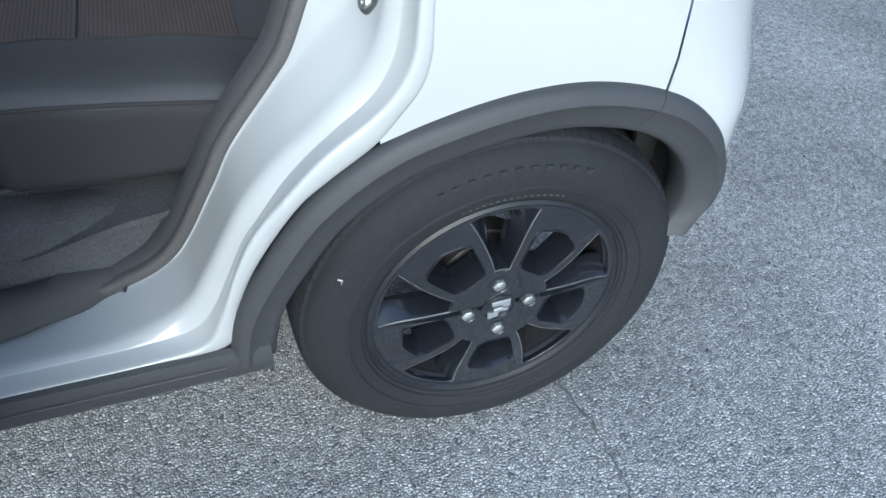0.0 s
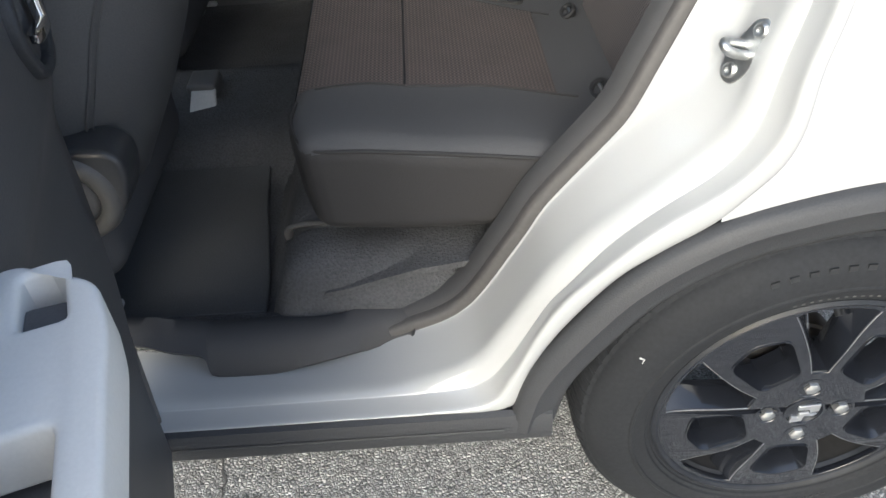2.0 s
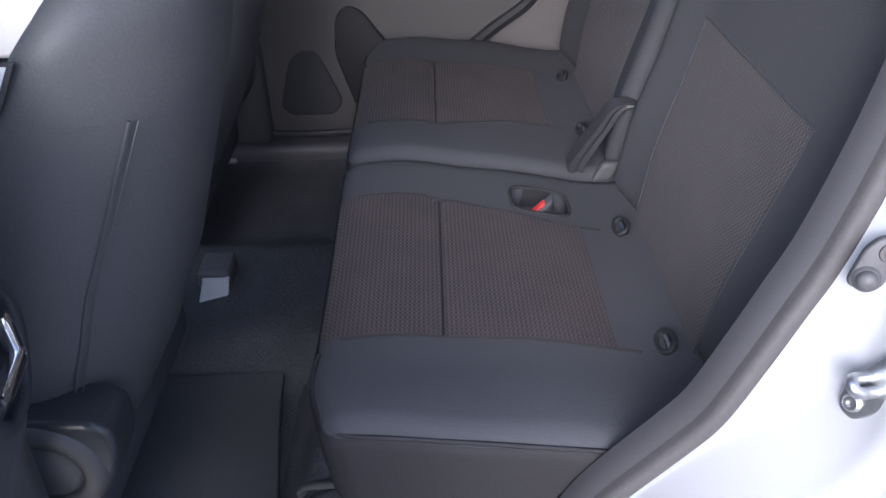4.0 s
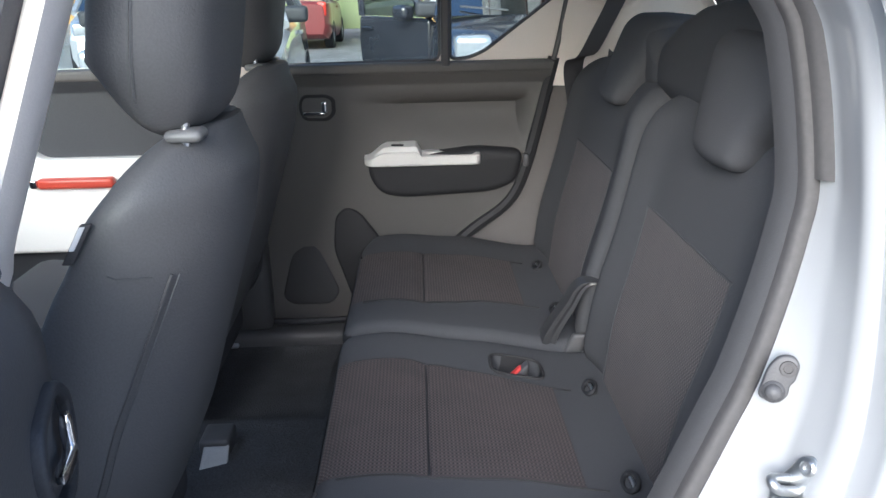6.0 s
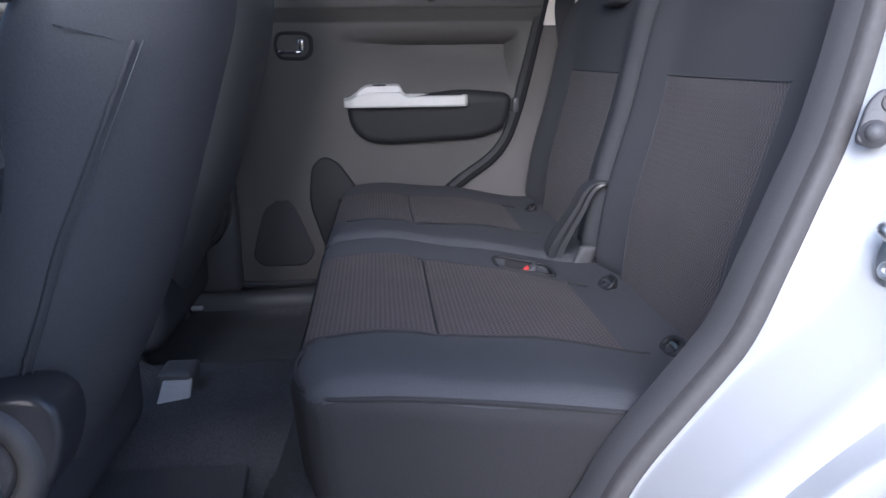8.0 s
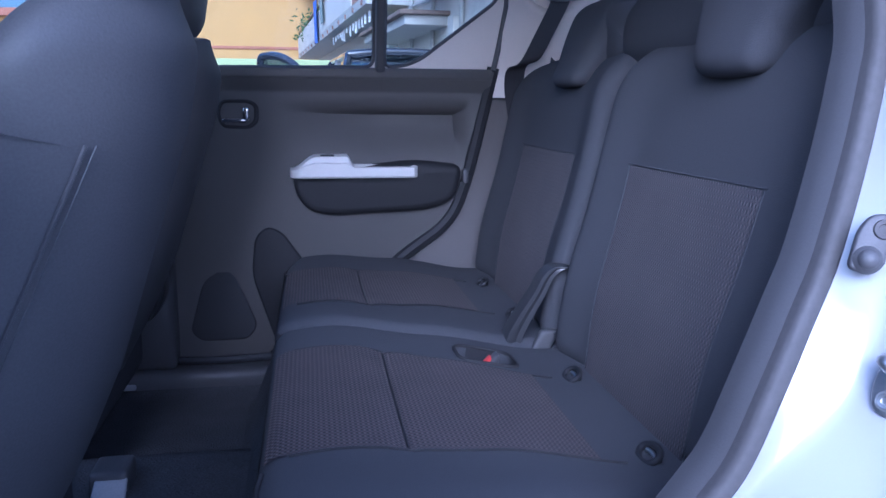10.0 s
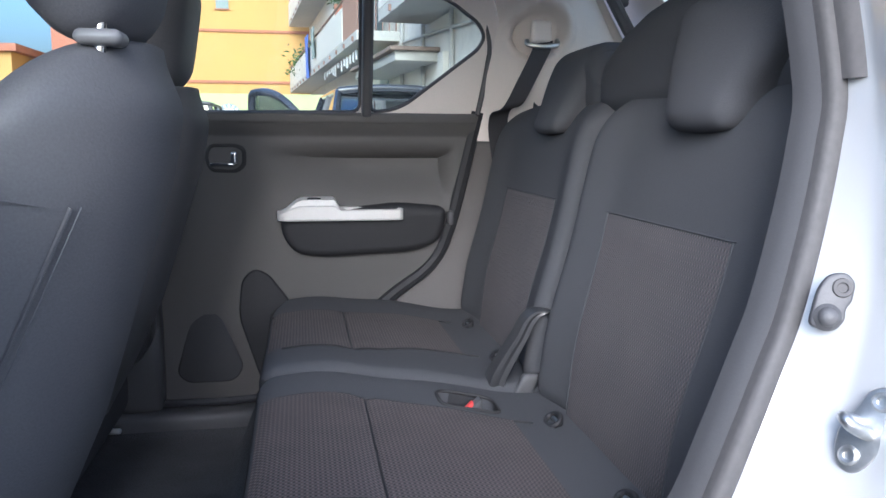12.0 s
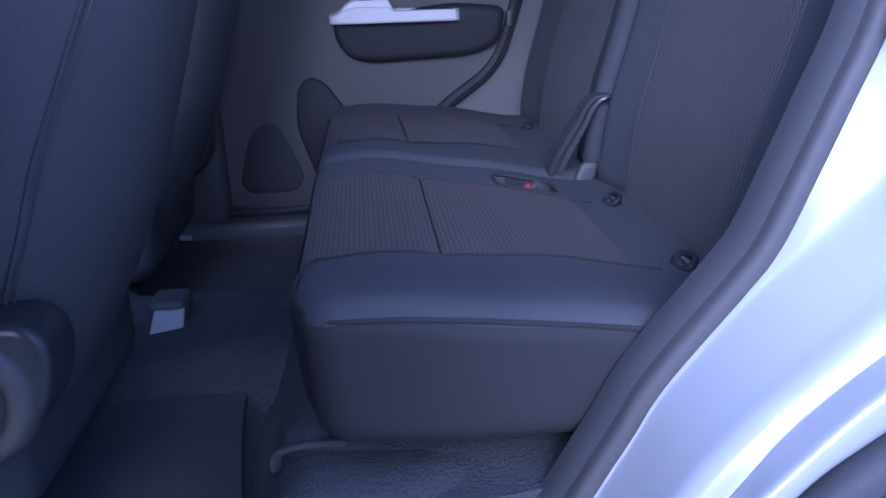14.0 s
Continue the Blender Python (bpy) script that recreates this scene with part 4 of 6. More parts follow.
    D0, DW, DZ = (0.50, 0.40, 1.243) if side > 0 else (0.57, 0.17, 1.20)

    def bend_dome(p):
        x, y, z = p
        w = (y - D0) / DW
        z -= 0.09 * abs(w) ** 3.2 * blend(1.09, 1.2, z)
        return (x, y, z)

    add("head_restraint_top", rbox_bm((-0.075, D0 - DW, 1.06), (0.02, D0 + DW, DZ), 0.045, 16, bend_dome), CLOTH, "", hr)
    # isofix points
    for y in (0.364, 0.629):
        x0, y0, z0 = bend((-0.226, y, 0.636))

        def tilted(a, b, c):
            # the guide lies along the crease, tipped towards the front of the car
            return (x0 + 0.80 * b - 0.60 * c, y0 + a, z0 + 0.004 + 0.60 * b + 0.80 * c)

        rim = [tilted(0.019 * math.cos(k), 0.012 * math.sin(k), 0.002) for k in np.linspace(0, 2 * math.pi, 28, endpoint=False)]
        iso = add("child_seat_anchor", tube_bm(rim, 0.0040, 8, closed=True), SOFT_BLACK, "black oval guide with a steel anchor bar")
        add("guide_cup", grid_bm([[tilted(r * 1.5 * math.cos(k), r * math.sin(k), c) for r, c in ((0.012, 0.0), (0.010, -0.008), (0.004, -0.012))] for k in np.linspace(0, 2 * math.pi, 24, endpoint=False)], close_u=True), MAT, "", iso)
        add("anchor_bar", tube_bm([tilted(-0.012, 0.002, -0.001), tilted(0.0, 0.003, 0.001), tilted(0.012, 0.002, -0.001)], 0.0030, 8), STEEL, "bright steel bar", iso)
    return seat, add, bend


seat_a, add_a, bend_a = rear_seat(1)
seat_b, add_b, bend_b = rear_seat(-1)
# buckle in its pocket, on the near cushion
bz = bend_a((-0.35, 0.685, 0.636))[2]
pocket_line = rounded([(-0.392, 0.648), (-0.300, 0.648), (-0.300, 0.722), (-0.392, 0.722)], 0.024, 6)
rim_line = [(x, y, bend_a((x, y, 0.636))[2] + 0.001) for x, y in pocket_line]
pocket = add_a("buckle_pocket", tube_bm(rim_line, 0.0028, 8, closed=True), SKIRT, "dark buckle pocket in the cushion")
add_a("pocket_lining", grid_bm([[(-0.346 + (x + 0.346) * k, 0.685 + (y - 0.685) * k, z - d) for k, d in ((1.0, 0.003), (0.99, 0.02), (0.97, 0.042), (0.80, 0.050), (0.02, 0.050))] for x, y, z in rim_line], close_u=True), SOFT_BLACK, "black pocket lining", pocket)


def tipped(p):
    # leaning forward out of the pocket
    u, v, w = p
    return (-0.349 + 0.75 * u, 0.680 + v + 0.45 * u, bz - 0.014 + w + 0.45 * u)


buckle = add_a("belt_buckle", rbox_bm((-0.026, -0.013, -0.022), (0.034, 0.013, 0.002), 0.006, 6, tipped), TRIM_BLACK, "black belt buckle with a red button")
add_a("release_button", rbox_bm((-0.028, -0.008, -0.004), (0.016, 0.008, 0.0075), 0.004, 6, tipped), RED, "red release button", buckle)
# hinge cover between the two backrests
P = []
for i, (x, y, z) in enumerate(spl([(-0.268, 0.838, 0.592), (-0.262, 0.836, 0.618), (-0.246, 0.832, 0.652), (-0.226, 0.826, 0.690), (-0.214, 0.822, 0.718), (-0.198, 0.818, 0.734), (-0.172, 0.814, 0.736)], 24)):
    w = 0.013 + 0.003 * math.cos(i / 23 * math.pi)
    P.append([(x + a * w * 0.95 + 0.001, y + b, z + a * w * -0.25) for a, b in ((-1, 0.012), (-1, -0.014), (-0.85, -0.021), (-0.3, -0.022), (0.2, -0.018), (0.8, -0.020), (1, -0.012), (1, 0.012))])
hinge = car_part("seat_hinge_cover", grid_bm(P, close_v=True, cap=True), HINGE, "black moulded plastic seat hinge cover", angle=35)
car_part("hinge_bracket", rbox_bm((-0.250, 0.785, 0.568), (-0.176, 0.850, 0.584), 0.006, 6, lambda p: (p[0], p[1], p[2] + 0.15 * (p[0] + 0.2))), HINGE, "black hinge foot", hinge)
car_part("hinge_plate", rbox_bm((-0.232, 0.806, 0.585), (-0.198, 0.822, 0.625), 0.005, 6, lambda p: (p[0] + 0.5 * (p[2] - 0.6), p[1], p[2])), TRIM_BLACK, "worn hinge plate", hinge)


# ---- front seats ----
def front_seat(side):
    OFF = 0.0 if side > 0 else -0.05
    f = (lambda y: y) if side > 0 else (lambda y: 2 * MID - y)
    seat = holder("front_seat", "charcoal front seat seen from behind, " + ("nearer the open door" if side > 0 else "beside the closed far door"), "car seat", (-1.1, f(0.45), 0.38), "front seats")
    inv = Matrix.Translation((1.1, -f(0.45), -0.38))

    def add(n, bm, mat, label="", parent=None, angle=50):
        if side < 0:
            for v in bm.verts:
                v.co.y = 2 * MID - v.co.y
                v.co.x += OFF
        ob = part(n, bm, mat, parent or seat, label, True, angle)
        if not parent:
            ob.matrix_parent_inverse = inv
        return ob

    RX = [(0.40, -0.962), (0.48, -0.930), (0.60, -0.864), (0.71, -0.815), (0.763, -0.798), (0.88, -0.760), (0.98, -0.728), (1.067, -0.712), (1.13, -0.725)]

    def rear_x(z):
        return np.interp(z, [a for a, _ in RX], [b for _, b in RX])

    P = []
    for z in np.r_[np.linspace(0.44, 1.02, 36), np.linspace(1.035, 1.119, 15)]:
        top = blend(1.04, 1.12, z)
        dome = 1 - math.sqrt(1 - min(1.0, max(0.0, (z - 1.02) / 0.10)) ** 2)
        wid = 0.205 - 0.008 * blend(0.7, 0.45, z) - 0.15 * dome - 0.01 * blend(0.8, 1.02, z)
        th = np.interp(z, [0.44, 0.85, 0.95, 1.04, 1.12], [0.15, 0.152, 0.132, 0.098, 0.058])
        xr = rear_x(min(z, 1.07)) - 0.02 * top
        row = []
        for k in range(64):
            a = 2 * math.pi * k / 64
            ca, sa = math.cos(a), math.sin(a)
            e = 0.62
            yy = 0.45 + wid * np.sign(ca) * abs(ca) ** e
            bulge = 0.085 * (abs(yy - 0.45) / 0.205) ** 2.2
            xx = xr - bulge - (th - 0.01 * top) * (0.5 - 0.5 * np.sign(sa) * abs(sa) ** e)
            row.append((xx, yy, z))
        P.append(row)
    P = np.array(P)
    back = add("backrest", grid_bm(P, close_v=True, cap=True), LEATHERETTE, "smooth charcoal seat back cover")
    # zip along the flank and a cross seam
    def flank(x, z):
        """A place on the outer flank of the seat back."""
        row = P[int(np.argmin(np.abs(P[:, 0, 2] - z)))]
        near = row[row[:, 1] < 0.45]
        near = near[np.argsort(near[:, 0])]
        keep = near[near[:, 0] > near[int(np.argmin(near[:, 1])), 0] - 0.06]
        return (x, float(np.interp(x, keep[:, 0], keep[:, 1])) - 0.0015, z)

    zipline = [flank(np.interp(z, [0.62, 0.788, 0.857, 0.965], [-0.932, -0.869, -0.836, -0.788]), z) for z in np.linspace(0.965, 0.60, 24)]
    zipline = spl(zipline[::4] + zipline[-1:], 40)
    add("zip", tube_bm(zipline, 0.0022, 6), TRIM_BLACK, "black zip in the seat cover", back)
    for d in (-0.0085, 0.0085):
        add("seam", tube_bm([(x + d, y - 0.0005 + (0.002 if d > 0 else 0), z) for x, y, z in zipline], 0.0010, 5), LEATHERETTE, "", back)
    across = spl([flank(x, z) for x, z in ((-0.792, 0.962), (-0.818, 0.971), (-0.843, 0.978), (-0.865, 0.984))], 14)
    add("seam", tube_bm(across, 0.0009, 5), LEATHERETTE, "", back)
    add("cushion", rbox_bm((-1.45, 0.225, 0.40), (-0.93, 0.675, 0.57), 0.05, 16, lambda p: (p[0], p[1], p[2] + 0.06 * blend(-1.0, -1.4, p[0]))), CLOTH, "charcoal cloth seat cushion")
    shell = rounded([(-1.03, 0.655), (-0.890, 0.646), (-0.872, 0.632), (-0.869, 0.605), (-0.879, 0.566), (-0.898, 0.536), (-0.932, 0.514), (-0.975, 0.505), (-1.03, 0.515)], 0.016, 4)
    rec = add("recliner_cover", plate_bm([shell], 0.07, 0.010, 3, lambda a, b, c: (a, 0.256 + c, b)), HINGE, "black plastic recliner cover")
    add("recliner_ring", turned_bm([(0.044, 0.006), (0.045, -0.008), (0.050, -0.013), (0.060, -0.013), (0.068, -0.006), (0.072, 0.004)], (-0.958, 0.224, 0.575), 48), RECLINER, "grey ring", rec)
    add("recliner_knob", turned_bm([(0.0, -0.009), (0.036, -0.008), (0.042, -0.003), (0.043, 0.006)], (-0.958, 0.224, 0.575), 40), TRIM_BLACK, "black knob face", rec)
    for y in (0.27, 0.62):
        add("seat_rail", rbox_bm((-1.46, y - 0.020, 0.345), (-0.985, y + 0.020, 0.385), 0.008, 6), TRIM_BLACK, "black steel seat rail")
    add("side_lever", rbox_bm((-0.985, 0.235, 0.355), (-0.955, 0.25, 0.368), 0.005, 5), GREY_PLASTIC, "")

    HS = 0.022 if side > 0 else 0.0

    def bend_hr(p):
        x, y, z = p
        w = (y - 0.415) / 0.145
        x += HS + 0.16 * (z - 1.12) - 0.028 * w * w
        y = 0.415 + (y - 0.415) * (1 - 0.16 * blend(1.22, 1.12, z) - 0.14 * blend(1.25, 1.34, z))
        z += 0.012 * w * w * blend(1.2, 1.12, z) + 0.060 * blend(-0.795, -0.872, p[0]) * blend(1.23, 1.11, p[2])
        return (x, y, z)

    hr = add("head_restraint", rbox_bm((-0.872, 0.272, 1.108), (-0.752, 0.558, 1.335), 0.056, 18, bend_hr), LEATHERETTE, "smooth charcoal head restraint")
    add("seam", tube_bm([bend_hr((-0.80, 0.2722, z)) for z in np.linspace(1.15, 1.31, 12)], 0.002, 5), LEATHERETTE, "", hr)
    for y in (0.338, 0.495):
        add("restraint_post", tube_bm([(HS - 0.790, y, 1.09), (HS - 0.786, y, 1.15)], 0.006, 10), CHROME, "chrome post", hr)
        add("post_guide", rbox_bm((HS - 0.808, y - 0.020, 1.108), (HS - 0.766, y + 0.020, 1.122), 0.008, 6), GUIDE, "grey plastic post guide", back)
    return seat, add


fs_a, fadd_a = front_seat(1)
fs_b, fadd_b = front_seat(-1)
TAG = surface("dark_fabric_tag", (0.05, 0.05, 0.052), 0.8)
tag = fadd_a("cloth_tag", rbox_bm((-0.872, 0.2450, 0.996), (-0.860, 0.2520, 1.040), 0.0015, 6, lambda p: (p[0] + 0.6 * (p[2] - 1.018), p[1], p[2])), TAG, "dark sewn fabric tag with a white print")
fadd_a("tag_marking", rbox_bm((-0.871, 0.2435, 1.012), (-0.865, 0.2455, 1.038), 0.0006, 4, lambda p: (p[0] + 0.6 * (p[2] - 1.018), p[1], p[2])), WHITE_CLOTH, "white print", tag)

# ---- floor mat ----
mat_ob = part("floor_mat", rbox_bm((-1.03, 0.205, 0.338), (-0.775, 0.60, 0.350), 0.005, 10, lambda p: (p[0] + 0.04 * blend(0.60, 0.2, p[1]) * blend(-1.0, -0.8, p[0]), p[1], p[2] + max(0.0, floor_z(p[0], p[1]) - 0.33))), MAT, None)
tagged(mat_ob, "black textile mat lying in the rear footwell", "floor mat")
rail_cover = part("rail_end_cover", rbox_bm((-0.960, 0.798, 0.368), (-0.900, 0.870, 0.424), 0.008, 8), TRIM_BLACK)
tagged(rail_cover, "black cover on a seat rail end with a scuffed grey front", "rail cover")
part("scuffed_plate", rbox_bm((-0.950, 0.752, 0.382), (-0.900, 0.803, 0.390), 0.003, 6, lambda p: (p[0], p[1] + 0.4 * (p[0] + 0.95) * blend(0.80, 0.755, p[1]), p[2] + 0.5 * (p[1] - 0.752))), GREY_PLASTIC, rail_cover, "scuffed grey front plate")

# ---- far side of the cabin: upper frame with its two windows, and the lower door trims ----
def far_y(z):
    return 1.475 - 0.30 * max(0.0, z - 1.08) ** 1.15 - 0.02


def far_place(a, b, c):
    return (a, far_y(b) + c + 0.02, b)


rear_window = rounded([(-0.865, 1.083), (-0.447, 1.088), (-0.447, 1.372), (-0.60, 1.378), (-0.79, 1.372), (-0.845, 1.34)], 0.025)
quarter_window = rounded([(-0.422, 1.089), (-0.375, 1.092), (-0.335, 1.108), (-0.165, 1.238), (-0.150, 1.268), (-0.168, 1.298), (-0.235, 1.342), (-0.31, 1.366), (-0.422, 1.372)], 0.018)
front_window = rounded([(-1.02, 1.08), (-1.80, 1.075), (-1.70, 1.22), (-1.45, 1.36), (-1.25, 1.385), (-1.02, 1.385)], 0.02)
outer = [(-2.0, 1.082), (-0.15, 1.086), (-0.12, 1.10), (-0.118, 1.30), (-0.16, 1.42), (-0.30, 1.475), (-1.46, 1.475), (-2.05, 1.09)]
far_frame = car_part("far_side_frame", plate_bm([outer, rear_window, quarter_window, front_window], 0.03, 0.002, 1, far_place), PILLAR, "light grey trim round the far side windows", angle=30)
for w, nm in ((rear_window, "window_glass"), (quarter_window, "quarter_glass"), (front_window, "window_glass")):
    pane = car_part(nm, plate_bm([w], 0.003, 0, 0, lambda a, b, c: far_place(a, b, c + 0.012)), GLASS, "clear side window glass", far_frame, smooth=False)
    pane.visible_shadow = False
    ed = [far_place(a, b, -0.012) for a, b in w]
    car_part("window_seal", tube_bm(ed, 0.0050, 6, closed=True), TRIM_BLACK, "black rubber window seal", far_frame)
car_part("divider_post", rbox_bm((-0.445, 1.385, 1.075), (-0.424, 1.47, 1.40), 0.006, 6, lambda p: (p[0], p[1] + far_y(p[2]) - 1.43 + 0.005, p[2])), TRIM_BLACK, "black window divider post", far_frame)


def far_door(x0, x1, rear):
    """The inside of a closed far door, from hinge x0 to lock x1."""
    def skin(a, b, c):
        y = 1.478 - 0.012 * blend(0.45, 0.8, b)
        if rear:
            # a shallow scoop above the armrest
            y += 0.046 * blend(-0.70, -0.44, a) * blend(-0.205, -0.245, a) * blend(0.84, 0.965, b) * blend(1.016, 0.985, b)
        y -= 0.02 * blend(1.03, 1.075, b)
        return (a, y + c, b)

    nx, nz = 110, 90
    lo, hi = min(x0, x1) if not rear else x0, (max(x0, x1) if not rear else -0.16)
    P = []
    for j in range(nz + 1):
        z = 0.39 + (1.08 - 0.39) * j / nz
        edge = np.interp(z, [0.385, 0.50, 0.63, 0.71, 0.80, 1.0, 1.082], [-0.70, -0.52, -0.385, -0.28, -0.235, -0.185, -0.162]) if rear else hi
        P.append([skin(lo + (edge - lo) * i / nx, z, 0.0) for i in range(nx + 1)])
    return car_part("far_rear_door_trim" if rear else "far_front_door_trim", grid_bm(P, thick=0.02), TRIM if rear else CLAD, "dark grey moulded door trim", angle=50)


rear_trim = far_door(-0.93, -0.16, True)
front_trim = far_door(-1.98, -0.99, False)
# belt line moulding
car_part("belt_moulding", rbox_bm((-1.9, 1.425, 1.058), (-0.165, 1.475, 1.086), 0.008, 6), TRIM, "dark grey waist moulding")
# dark seal at the rear edge of the far door
edge = [(-0.158, 1.452, 1.09), (-0.180, 1.452, 1.0), (-0.228, 1.452, 0.81), (-0.275, 1.452, 0.715), (-0.38, 1.452, 0.633), (-0.52, 1.452, 0.505), (-0.70, 1.452, 0.39)]
car_part("far_door_seal", tube_bm(spl(edge, 50), 0.016, 8), SOFT_BLACK, "black rubber door seal", rear_trim)
# raised base under the pale armrest plate, darker than the door trim
pk = rounded([(-0.642, 0.842), (-0.635, 0.79), (-0.605, 0.752), (-0.55, 0.742), (-0.32, 0.752), (-0.255, 0.775), (-0.235, 0.86), (-0.36, 0.872)], 0.03, 5)
car_part("armrest_base", plate_bm([pk], 0.075, 0.018, 3, lambda a, b, c: (a, 1.452 + c, b)), SOFT_BLACK, "black armrest base", rear_trim, angle=50)
def arm_rows():
    """The pale armrest plate: a raised switch block, then a shallow tray behind a front lip."""
    P = []
    for x in np.r_[-0.648, -0.645, -0.638, np.linspace(-0.628, -0.53, 12), np.linspace(-0.522, -0.496, 8), np.linspace(-0.48, -0.372, 8), -0.360, -0.353, -0.350]:
        end = 1 - math.sqrt(max(0.0, 1 - (max(0.0, -0.615 - x) / 0.033) ** 2)) + 0.5 * (1 - math.sqrt(max(0.0, 1 - (max(0.0, x + 0.368) / 0.0181) ** 2)))
        y = 1.386 + 0.040 * end
        block = blend(-0.498, -0.516, x) * blend(-0.640, -0.585, x)
        tray = blend(-0.494, -0.488, x) * blend(-0.366, -0.374, x)
        lip = 0.858 + 0.010 * block - 0.008 * blend(-0.60, -0.648, x)
        up = lip + 0.014 * block
        P.append([(x, 1.466, 0.833), (x, y + 0.004, 0.833), (x, y, 0.837), (x, y, lip - 0.002), (x, y + 0.002, lip), (x, y + 0.008, lip + 0.001), (x, y + 0.011, up - 0.006 * tray), (x, y + 0.036 - 0.02 * end, up + 0.003 - 0.006 * tray), (x, y + 0.040 - 0.02 * end, up + 0.004), (x, 1.466, up + 0.004)])
    return P


arm = car_part("armrest", grid_bm(arm_rows(), close_v=True, cap=True), ARMREST, "off-white armrest plate with a window switch", rear_trim, angle=32)
car_part("window_switch", rbox_bm((-0.578, 1.402, 0.872), (-0.545, 1.416, 0.8865), 0.003, 4), SOFT_BLACK, "black window switch", arm)
# inner handle with its bezel
bez = rounded([(-0.800, 0.945), (-0.735, 0.943), (-0.715, 0.96), (-0.715, 1.0), (-0.735, 1.012), (-0.80, 1.012), (-0.812, 0.98)], 0.018, 4)
inner = rounded([(-0.795, 0.954), (-0.742, 0.952), (-0.726, 0.965), (-0.726, 0.996), (-0.742, 1.003), (-0.795, 1.003), (-0.802, 0.98)], 0.014, 4)
handle = car_part("inner_handle", plate_bm([bez, inner], 0.016, 0.004, 2, lambda a, b, c: (a, 1.452 + c, b)), SOFT_BLACK, "dark handle bezel with a chrome lever", rear_trim)
car_part("lock_mark", rbox_bm((-0.792, 1.450, 0.985), (-0.782, 1.456, 0.993), 0.002, 4), RED, "red lock mark", rear_trim)
car_part("handle_cup", rbox_bm((-0.80, 1.455, 0.952), (-0.725, 1.475, 1.004), 0.008, 6), SOFT_BLACK, "", rear_trim)
car_part("handle_lever", rbox_bm((-0.800, 1.440, 0.958), (-0.742, 1.452, 0.969), 0.005, 6), CHROME, "chrome lever", rear_trim)
car_part("handle_lever", rbox_bm((-0.752, 1.440, 0.962), (-0.736, 1.456, 0.995), 0.005, 6), CHROME, "chrome lever", rear_trim)
# door pocket: its dark hollow drawn as a raised black plate; and speaker panel
cup = rounded([(-0.745, 0.60), (-0.735, 0.69), (-0.705, 0.716), (-0.67, 0.70), (-0.60, 0.60), (-0.60, 0.42), (-0.69, 0.42)], 0.03, 5)
car_part("door_cup", plate_bm([cup], 0.03, 0.006, 2, lambda a, b, c: (a, 1.452 + c, b)), SOFT_BLACK, "black door pocket recess", rear_trim, angle=40)
spk = rounded([(-0.895, 0.46), (-0.86, 0.585), (-0.812, 0.622), (-0.785, 0.60), (-0.735, 0.47), (-0.76, 0.435), (-0.87, 0.435)], 0.02, 4)
car_part("speaker_grille", plate_bm([spk], 0.018, 0.005, 2, lambda a, b, c: (a, 1.462 + c, b)), SIDE_TRIM, "dark loudspeaker grille", rear_trim, angle=40)
car_part("door_lower_rim", tube_bm(spl([(-0.985, 1.44, 0.46), (-0.972, 1.435, 0.415), (-0.93, 1.43, 0.398), (-0.80, 1.43, 0.395), (-0.66, 1.43, 0.40)], 24), 0.009, 8), CLAD, "black lower door edge", rear_trim)
car_part("seal_clip", rbox_bm((-1.0, 1.42, 0.365), (-0.985, 1.435, 0.40), 0.003, 4), WHITE_CLOTH, "small white plastic clip")
car_part("far_sill_trim", rbox_bm((-1.9, 1.38, 0.29), (-0.66, 1.50, 0.385), 0.02, 6), TRIM_BLACK, "black plastic sill trim")
# front far door: pale pull panel with an orange handle
fp = rounded([(-1.80, 0.62), (-1.80, 0.90), (-1.50, 0.90), (-1.46, 0.868), (-1.20, 0.868), (-1.20, 0.62)], 0.02, 4)
car_part("pull_panel", plate_bm([fp], 0.05, 0.012, 2, lambda a, b, c: (a, 1.435 + c, b)), ARMREST, "off-white pull panel", front_trim, angle=40)
car_part("pull_handle", rbox_bm((-1.47, 1.385, 0.798), (-1.28, 1.412, 0.825), 0.008, 6), ORANGE, "orange-red pull handle", front_trim)
car_part("handle_end", rbox_bm((-1.492, 1.387, 0.799), (-1.471, 1.41, 0.824), 0.006, 6), CHROME, "chrome handle end", front_trim)
car_part("far_lower_pillar", rbox_bm((-1.04, 1.40, 0.38), (-0.92, 1.47, 1.05), 0.02, 6), TRIM_BLACK, "black lower pillar trim")
car_part("far_pillar", rbox_bm((-1.02, 1.38, 1.05), (-0.90, 1.47, 1.45), 0.025, 8, lambda p: (p[0] + 0.10 * max(0, p[2] - 1.05), p[1] - 0.30 * max(0, p[2] - 1.08), p[2])), PILLAR, "light grey pillar trim")

edge = [(-0.30, 1.40, 1.42), (-0.22, 1.405, 1.385), (-0.165, 1.41, 1.335), (-0.143, 1.42, 1.27), (-0.138, 1.43, 1.22), (-0.15, 1.438, 1.14), (-0.162, 1.44, 1.085)]
car_part("far_door_frame_seal", tube_bm(spl(edge, 30), 0.007, 8), TRIM_BLACK, "thin black rubber seal round the far door frame")
TAUPE = surface("taupe_lower_trim", (0.118, 0.108, 0.103), 0.65, vary=0.06, grain=400, bump=0.15)
